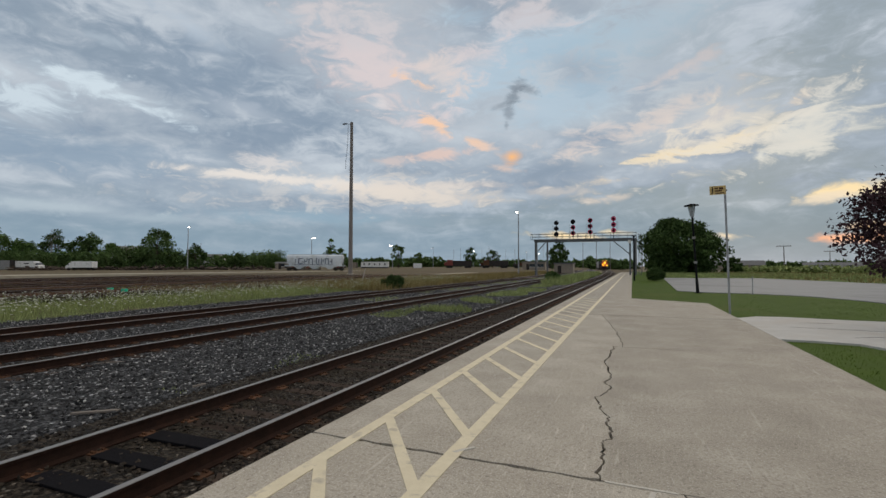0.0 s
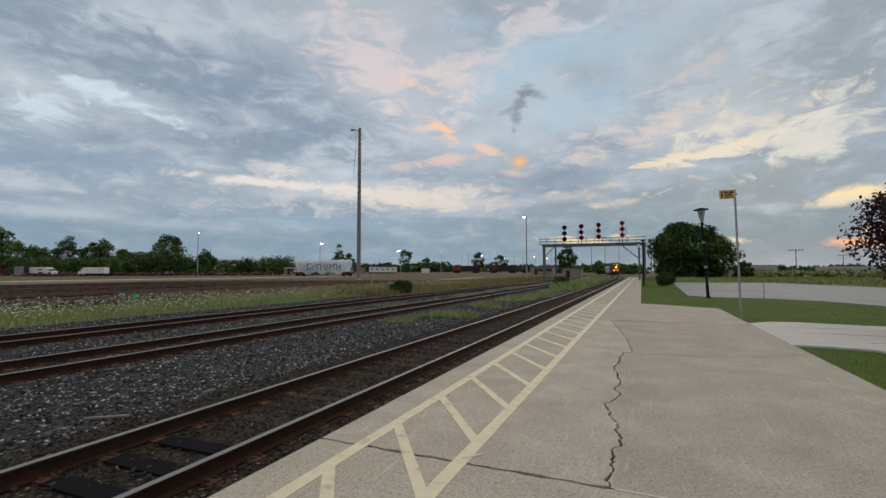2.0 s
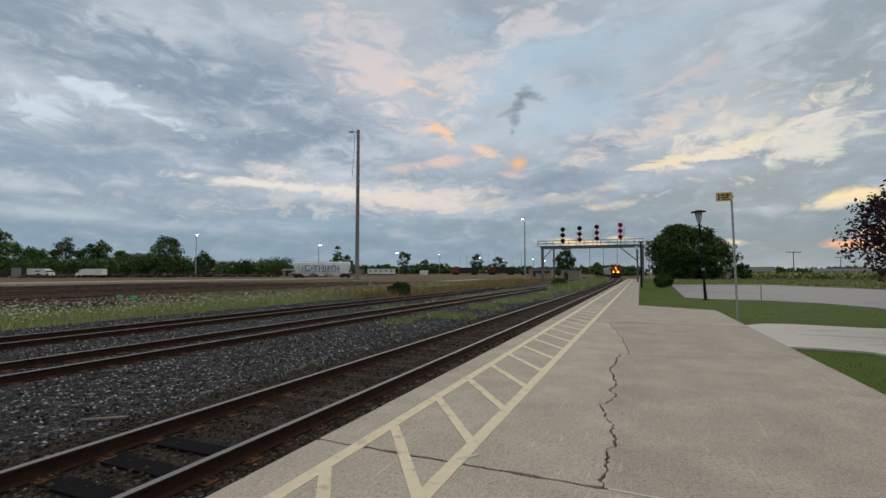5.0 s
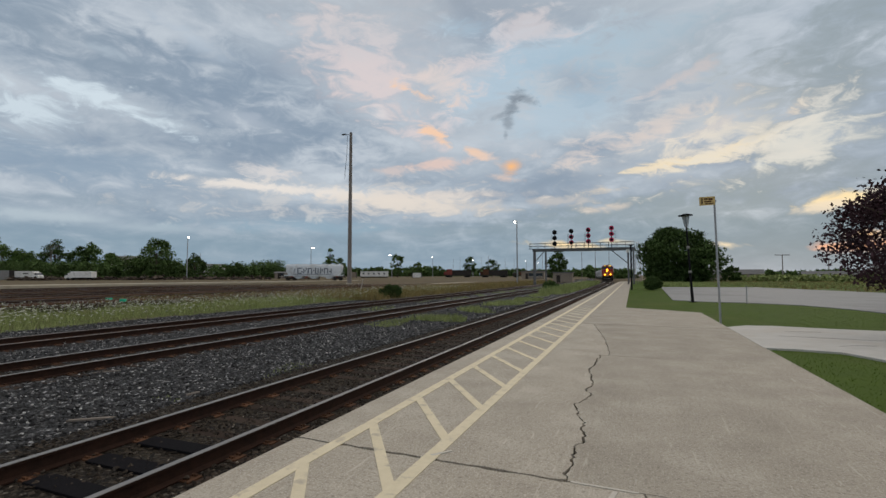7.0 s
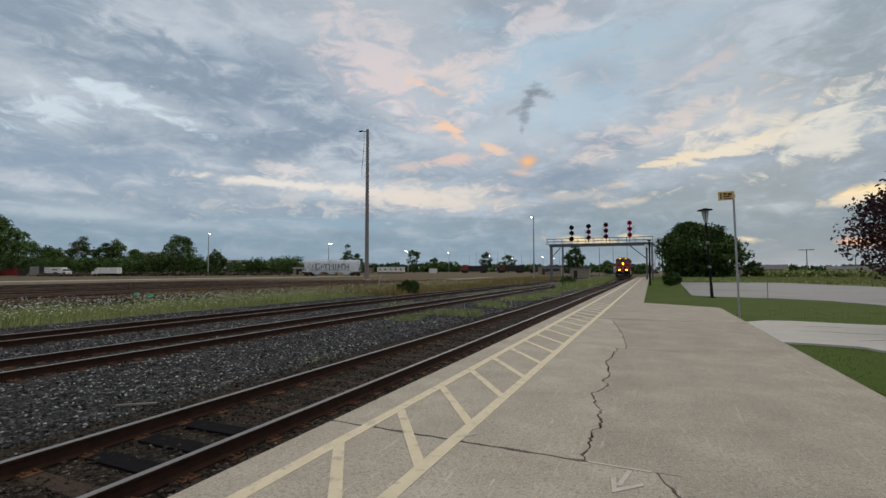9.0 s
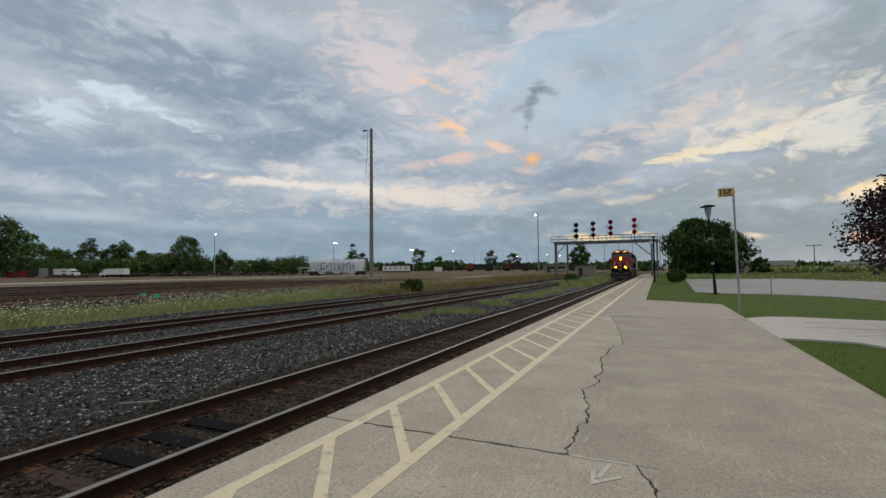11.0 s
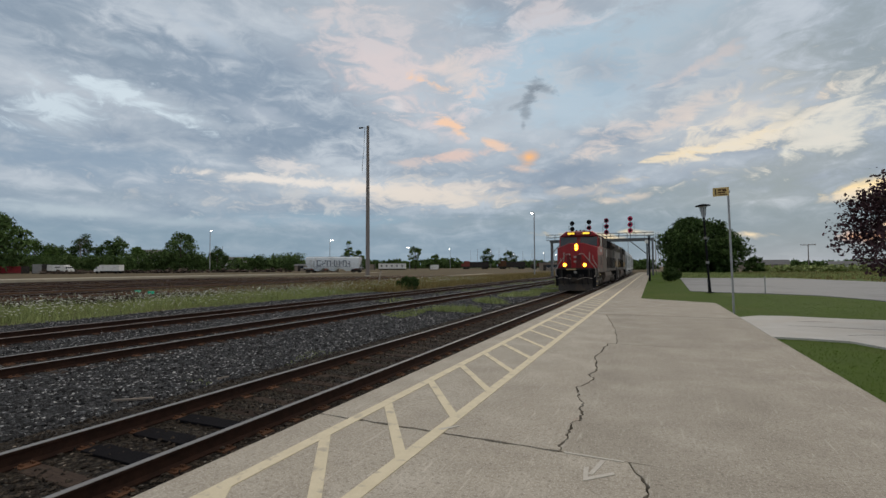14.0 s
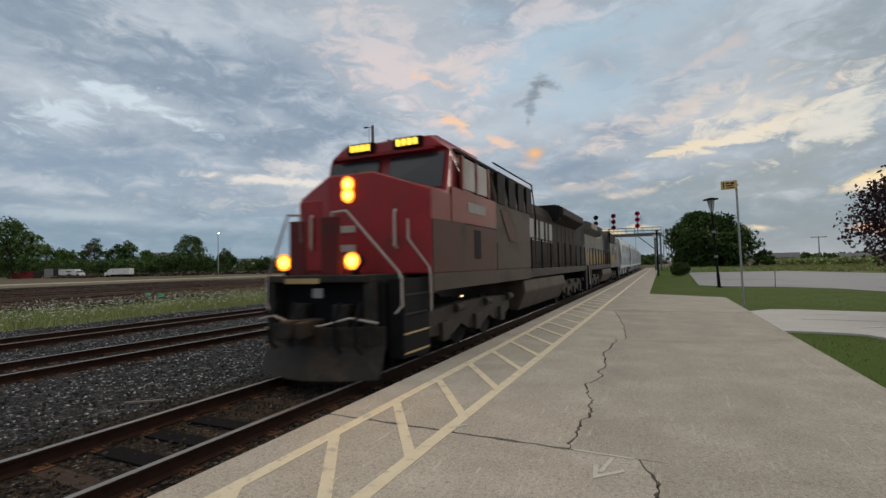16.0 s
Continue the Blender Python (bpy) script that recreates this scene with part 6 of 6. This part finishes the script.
def parked_engine(x, y, rz, mat, label):
    E = thing("switch_engine", (x, y, gz(x, y)), label, "locomotive", "parked engines", rz=rz)
    part("frame", bx(-8, 8, -1.4, 1.4, 0.9, 1.4), "darksteel", E)
    part("hood", bx(-7.2, 3.2, -0.9, 0.9, 1.4, 3.9, bevel=0.08), "darksteel", E)
    c = part("cab", bx(3.2, 6.2, -1.45, 1.45, 1.4, 4.4, bevel=0.08), mat, E)
    part("window", bx(3.6, 5.8, -1.48, -1.42, 3.0, 3.9), "glass", c)
    part("short_nose", bx(6.2, 7.8, -0.9, 0.9, 1.4, 3.0, bevel=0.08), mat, E)
    part("stripe", bx(-7.0, 3.0, -0.93, -0.88, 1.5, 2.1), "railwhite", E)
    for c_ in (-5, 5):
        part("truck", bx(c_ - 1.7, c_ + 1.7, -1.2, 1.2, -0.02, 0.85, bevel=0.08), "black", E)
    bm = bmesh.new()
    bmesh.ops.create_uvsphere(bm, u_segments=10, v_segments=6, radius=0.2, matrix=Matrix.Translation((-7.3, -0.8, 1.2)))
    part("marker_lamp", bm, "yardlamp", E)
    return E


parked_engine(-88.5, 245.2, 201, "redside", "parked dark switch engine with a red cab")
parked_engine(-70, 252.5, 201, "plate", "parked dark engine with a faded red cab")


def flat_car(x, y, rz, label):
    F = thing("flat_car", (x, y, gz(x, y)), label, "rail car", "parked cars", rz=rz)
    part("deck", bx(-8, 8, -1.4, 1.4, 0.9, 1.3, bevel=0.04), "darksteel", F)
    for k, (a, h) in enumerate(((-6.5, 1.0), (-3.6, 1.5), (-0.5, 0.9), (2.4, 1.7), (5.6, 1.1))):
        part("load", bx(a, a + 2.2, -1.1, 1.1, 1.3, 1.3 + h, bevel=0.08), ("plate", "truck", "darksteel")[k % 3], F)
    for c_ in (-6, 6):
        part("truck", bx(c_ - 1.2, c_ + 1.2, -1.1, 1.1, -0.02, 0.85, bevel=0.06), "black", F)


flat_car(-53, 258, 201, "dark flat car loaded with scrap in the yard")
flat_car(-36, 262, 201, "dark flat car loaded with rusty parts")


def building(x, y, rz, l, w, h, wall, roof, label, rise=0.8, windows=0):
    B = thing("building", (x, y, gz(x, y)), label, "building", rz=rz)
    part("wall", bx(-l / 2, l / 2, -w / 2, w / 2, -0.2, h), wall, B)
    part("roof", pr([(-w / 2 - 0.3, h), (w / 2 + 0.3, h), (0, h + rise)] if rise > 0.3 else [(-w / 2 - 0.2, h), (w / 2 + 0.2, h), (w / 2 + 0.2, h + 0.25), (-w / 2 - 0.2, h + 0.25)], "x", -l / 2 - 0.3, l / 2 + 0.3), roof, B)
    part("door", bx(-l * 0.32, -l * 0.32 + 1.0, -w / 2 - 0.05, -w / 2 + 0.02, 0, 2.1), "darksteel", B)
    for k in range(windows):
        u = -l * 0.18 + k * l * 0.62 / max(1, windows)
        wd = part("window", bx(u, u + 1.2, -w / 2 - 0.04, -w / 2 + 0.02, 1.0, 2.1), "glass", B)
        part("sill", bx(u - 0.1, u + 1.3, -w / 2 - 0.10, -w / 2, 0.92, 1.0), "white", wd)
    return B


building(-207, 142, 40, 11, 8, 8.6, "wall", "roof", "white industrial hall behind the trees", 0.9, 3)
building(-236, 214, 40, 16, 10, 7.0, "wall", "roof", "white shed showing through the trees", 0.9, 2)
building(-190, 262, 35, 22, 14, 5.5, "wall", "roof", "long pale hall beyond the trees", 0.8, 4)
building(-116, 138, 30, 6, 4, 2.0, "brick", "roof", "small pale shed behind the yard", 0.6, 1)
building(-106, 134, 30, 5, 5, 3.6, "redside", "roof", "small red shed beside the parked hopper", 0.8, 1)
building(-33, 172, 5, 8, 6, 2.7, "brick", "roof", "low brown yard building with a flat roof", 0.2, 4)
building(-17.5, 134, 0, 5.0, 3.5, 2.7, "brick", "roof", "small tan signal hut beside the track", 0.2, 0)
building(42, 235, -10, 18, 8, 2.2, "brick", "roof", "low pale house beyond the field", 2.0, 3)
building(60, 190, -15, 15, 8, 2.2, "wall", "roof", "white single-storey building beyond the field", 0.9, 3)
building(78, 166, -20, 14, 8, 2.0, "wall", "roof", "long white shed beyond the field", 0.8, 3)
building(88, 215, -20, 14, 9, 4.0, "brick", "roof", "brown house beyond the field", 2.4, 2)
building(30, 260, -8, 14, 8, 3.4, "brick", "roof", "low brown house beside the trees", 1.8, 2)


def utility_pole(x, y, h):
    P = thing("utility_pole", (x, y, -0.1), "wooden utility pole with one crossarm", "utility pole", "utility poles")
    bm = bmesh.new()
    tube(bm, (0, 0, 0), (0, 0, h), 0.17, 0.12, n=9)
    part("shaft", bm, "polewood", P)
    a = part("crossarm", bx(-2.0, 2.0, -0.07, 0.07, h - 0.35, h - 0.15), "polewood", P)
    for k in (-1.8, -1.0, 1.0, 1.8):
        part("insulator", bent([(k, 0, h - 0.15), (k, 0, h + 0.05)], 0.05, 6), "darksteel", a)


utility_pole(44.2, 179, 8.4)
utility_pole(34, 250, 9.0)
utility_pole(72, 230, 8.0)

for x, y in ((-34.8, 24.2), (-37.4, 24.9)):
    B = thing("drum", (x, y, -0.42), "bright green plastic drum standing in the weeds", "drum", "green drums")
    bm = bmesh.new()
    tube(bm, (0, 0, 0), (0, 0, 0.36), 0.21, n=18)
    part("shell", bm, "green", B)
    for z in (0.1, 0.24):
        bm = bmesh.new()
        tube(bm, (0, 0, z), (0, 0, z + 0.03), 0.22, n=18)
        part("hoop", bm, "green", B)

S = thing("marker_stake", (-27.0, 44.2, -0.45), "pale leaning marker stake in the weeds", "stake")
part("rod", bent([(0, 0, 0), (0.45, 0.1, 1.75)], 0.045, 7), "railwhite", S)


# ---- signal bridge ----
def signal_bridge():
    G = thing("signal_bridge", (0, 98.0, -0.42), "grey steel signal bridge spanning the tracks", "signal bridge")
    xl, xr, zb = -18.5, -0.55, 6.95
    for y in (-0.55, 0.55):
        g = part("girder", bx(xl - 0.3, xr + 1.2, y - 0.06, y + 0.06, zb, zb + 0.45), "bridge", G)
        part("flange", bx(xl - 0.3, xr + 1.2, y - 0.14, y + 0.14, zb - 0.04, zb), "bridge", g)
        part("flange", bx(xl - 0.3, xr + 1.2, y - 0.14, y + 0.14, zb + 0.45, zb + 0.49), "bridge", g)
        for z in (0.6, 1.15):
            part("guard_rail", bent([(xl - 1.0, y * 1.2, zb + 0.45 + z), (xr + 1.2, y * 1.2, zb + 0.45 + z)], 0.035, 6), "bridge", G)
        for k in range(14):
            x = xl - 0.9 + k * (xr - xl + 2.0) / 13
            part("guard_post", bent([(x, y * 1.2, zb + 0.45), (x, y * 1.2, zb + 1.62)], 0.03, 6), "bridge", G)
    part("walkway", bx(xl - 1.0, xr + 1.2, -0.62, 0.62, zb + 0.49, zb + 0.53), "bridge", G)
    for x in (xl, xl + 2.4, xr, xr + 0.95):
        for y in (-0.55, 0.55):
            if x == xl + 2.4 and y > 0:
                continue
            part("leg", bx(x - 0.16, x + 0.16, y - 0.13, y + 0.13, 0, zb), "bridge", G)
    part("brace", bent([(xr, -0.5, zb - 2.6), (xr - 3.0, -0.5, zb)], 0.09, 7), "bridge", G)
    part("brace", bent([(xl + 0.1, -0.5, zb - 2.2), (xl + 2.1, -0.5, zb)], 0.09, 7), "bridge", G)
    for k in range(5):
        z = 0.6 + k * 1.3
        part("lattice", bent([(xr, -0.55, z), (xr + 0.95, -0.55, z + 1.2)], 0.035, 5), "bridge", G)
    # caged ladder on the outer leg
    lad = part("ladder", bent([(xr + 1.5, -0.6, 0.2), (xr + 1.5, -0.6, zb + 1.5)], 0.03, 5), "bridge", G)
    part("ladder_stile", bent([(xr + 1.95, -0.6, 0.2), (xr + 1.95, -0.6, zb + 1.5)], 0.03, 5), "bridge", lad)
    for k in range(22):
        part("rung", bent([(xr + 1.5, -0.6, 0.5 + k * 0.36), (xr + 1.95, -0.6, 0.5 + k * 0.36)], 0.018, 5), "bridge", lad)
    part("relay_box", bx(xr - 0.35, xr + 0.2, -0.95, -0.6, zb - 0.5, zb + 0.1, bevel=0.03), "white", G)
    # four masts of signal heads
    for x, lit, z0 in ((-14.25, (0, 0, 0), 0), (-11.0, (0, 0.5, 0.5), 0.15), (-7.75, (0.5, 0.5, 0.5), 0.3), (-3.45, (1, 1, 1), 0.5)):
        m = part("signal_mast", bent([(x, -0.8, zb + 0.4), (x, -0.8, zb + 4.0 + z0)], 0.06, 8), "darksteel", G)
        for k in range(3):
            z = zb + 3.75 + z0 - 1.13 * k
            bm = bmesh.new()
            tube(bm, (x, -1.02, z), (x, -0.98, z), 0.46, n=24)
            tube(bm, (x, -0.98, z), (x, -0.75, z), 0.24, n=14)
            part("target_disc", bm, "black", m)
            if lit[k]:
                bm = bmesh.new()
                bmesh.ops.create_circle(bm, segments=24, radius=0.40, matrix=Matrix.Translation((x, -1.03, z)) @ Matrix.Rotation(radians(90), 4, "X"))
                inner = bmesh.ops.create_circle(bm, segments=24, radius=0.28 if lit[k] == 1 else 0.34, matrix=Matrix.Translation((x, -1.03, z)) @ Matrix.Rotation(radians(90), 4, "X"))
                bmesh.ops.bridge_loops(bm, edges=list(bm.edges))
                ex = bmesh.ops.extrude_face_region(bm, geom=list(bm.faces))
                for v in [e for e in ex["geom"] if isinstance(e, bmesh.types.BMVert)]:
                    v.co.y -= 0.012
                part("red_ring", bm, "redlamp", m, "glowing red signal ring")
            bm = bmesh.new()
            tube(bm, (x, -1.35, z + 0.02), (x, -1.02, z + 0.02), 0.16, n=12)
            part("hood", bm, "black", m)
        for sx in (0.55, 0.75):
            part("mast_ladder", bent([(x + (sx if x > -4 else -sx), -0.7, zb + 0.5), (x + (sx if x > -4 else -sx), -0.7, zb + 3.3 + z0)], 0.02, 5), "bridge", m)


signal_bridge()


# ---- along the platform ----
def black_post():
    P = thing("post", (0.02, 61.0, -0.06), "black steel post with a flat cap beside the platform", "post")
    bm = bmesh.new()
    tube(bm, (0, 0, 0), (0, 0, 5.3), 0.105, 0.09, n=12)
    part("shaft", bm, "black", P)
    part("cap", bx(-0.26, 0.22, -0.22, 0.22, 5.28, 5.38, bevel=0.03), "black", P)


black_post()


def platform_lamp():
    P = thing("lamp_post", (3.72, 35.0, -0.05), "black park lamp with a tapered frosted glass lantern", "lamp post", rz=0)
    P.matrix_basis = pose(3.72, 35.0, -0.05, ry=-2.9)
    bm = bmesh.new()
    tube(bm, (0, 0, 0), (0, 0, 4.95), 0.075, 0.055, n=12)
    tube(bm, (0, 0, 0), (0, 0, 0.9), 0.10, 0.085, n=12)
    part("shaft", bm, "black", P)
    part("base_plate", bx(-0.2, 0.2, -0.2, 0.2, 0, 0.05, bevel=0.012), "black", P)
    for z in (1.9, 3.5):
        part("band", bx(-0.095, 0.095, -0.095, 0.095, z, z + 0.16, bevel=0.02), "grey", P)
    bm = bmesh.new()
    tube(bm, (0, 0, 4.92), (0, 0, 5.66), 0.08, 0.21, n=4)
    lan = part("lantern", bm, "frosted", P, "tapered frosted glass lantern")
    for k in range(4):
        a = k * math.pi / 2
        part("glazing_bar", bent([(0.08 * math.cos(a), 0.08 * math.sin(a), 4.92), (0.21 * math.cos(a), 0.21 * math.sin(a), 5.66)], 0.015, 5), "black", lan)
    bm = bmesh.new()
    tube(bm, (0, 0, 5.66), (0, 0, 5.72), 0.45, 0.44, n=20)
    tube(bm, (0, 0, 5.72), (0, 0, 5.80), 0.40, 0.12, n=20)
    part("cap", bm, "black", P)


platform_lamp()


def section_sign():
    P = thing("sign_post", (3.07, 20.2, -0.05), "thin steel post with a faded yellow platform sign", "sign")
    P.matrix_basis = pose(3.07, 20.2, -0.05, ry=-1.1)
    part("shaft", bent([(0, 0, 0), (0, 0, 4.66)], 0.036, 10), "galv", P)
    pl = part("plate", bx(-0.50, 0.02, -0.065, -0.04, 4.36, 4.68, bevel=0.006), "signyellow", P, "faded yellow sign plate")
    part("clamp", bx(-0.06, 0.06, -0.05, 0.05, 4.48, 4.54), "galv", P)
    cu = bpy.data.curves.new("digit", "FONT")
    cu.body, cu.size, cu.extrude, cu.offset = "1", 0.32, 0.003, 0.006
    t = new("digit", cu)
    t.matrix_basis = pose(-0.47, -0.069, 4.415, 90)
    dg = bpy.context.evaluated_depsgraph_get()
    me = bpy.data.meshes.new_from_object(t.evaluated_get(dg))
    bpy.data.objects.remove(t)
    me.materials.clear()
    me.materials.append(M["signink"])
    d_ = new("digit", me)
    d_.parent = pl
    d_.matrix_basis = pose(-0.49, -0.069, 4.415, 90)
    for x0, x1, z0, z1 in ((-0.34, -0.22, 4.56, 4.62), (-0.19, -0.06, 4.54, 4.62), (-0.34, -0.10, 4.47, 4.52), (-0.32, -0.04, 4.40, 4.43)):
        part("text_bar", bx(x0, x1, -0.070, -0.064, z0, z1), "plate", pl)


section_sign()

S = thing("marker_post", (6.62, 34.4, -0.05), "short thin grey marker post on the lawn", "post")
part("rod", bent([(0, 0, 0), (0, 0, 1.12)], 0.03, 7), "galv", S)
for x0, y0, x1, y1 in ((3.9, 16.3, 6.8, 15.9), (4.4, 17.6, 5.3, 17.7), (4.7, 14.5, 5.6, 14.9)):
    part("path_crack", pr([(x0, y0), ((x0 + x1) / 2, (y0 + y1) / 2 + 0.08), (x1, y1), (x1, y1 + 0.025), ((x0 + x1) / 2, (y0 + y1) / 2 + 0.11), (x0, y0 + 0.02)], "z", 0.002, 0.0065), "under", bpy.data.objects["footpath"])
for x, y, rz, l, text in ((-7.08, 4.79, 38, 0.30, "bleached splintered plank lying on the ballast"), (-10.25, 7.06, 51, 0.25, "grey split plank lying on the ballast"), (-7.0, 6.4, 80, 0.12, "short bleached stick on the ballast")):
    W_ = thing("wood_scrap", (x, y, -0.345), text, "plank", rz=rz)
    part("plank", pr([(-l, -0.025), (l * 0.85, -0.035), (l, 0.0), (l * 0.7, 0.03), (-l * 0.9, 0.022)], "z", 0.0, 0.025), "deadwood", W_)


# ---- what moves ----
SPEED, FRONT = 14.7, 7.26   # metres a second; where the lead headlight stands at the clip's end


def on_track(y, turned=False):
    return pose(TRACK_X + bend(y), y, RAIL_Z, rz=heading(y) + (180 if turned else 0))


def motions():
    times = [0, 0.033, 0.1, 0.3] + [0.5 * k for k in range(2, 31)] + [15.2, 15.5, 15.8, 15.9, 15.967, 16.0]
    front = lambda t: FRONT + SPEED * (16.0 - t) + 0.35 * min(1.0, (16.0 - t) / 0.5)
    walk(lead, [(t, on_track(front(t))) for t in times])
    walk(second, [(t, on_track(front(t) + 41.9, True)) for t in times])
    for k, car in enumerate(cars):
        walk(car, [(t, on_track(front(t) + 43.4 + 18.0 * k)) for t in times])
    # the wheels roll: forward is towards -y
    step = 1 / 30
    for wheels, sign in ((lead_wheels, 1), (second_wheels, -1)):
        for w in wheels:
            x, y, z = w.location
            walk(w, [(k * step, pose(x, y, z, rx=sign * math.degrees(SPEED * k * step / 0.53))) for k in range(481)])


motions()
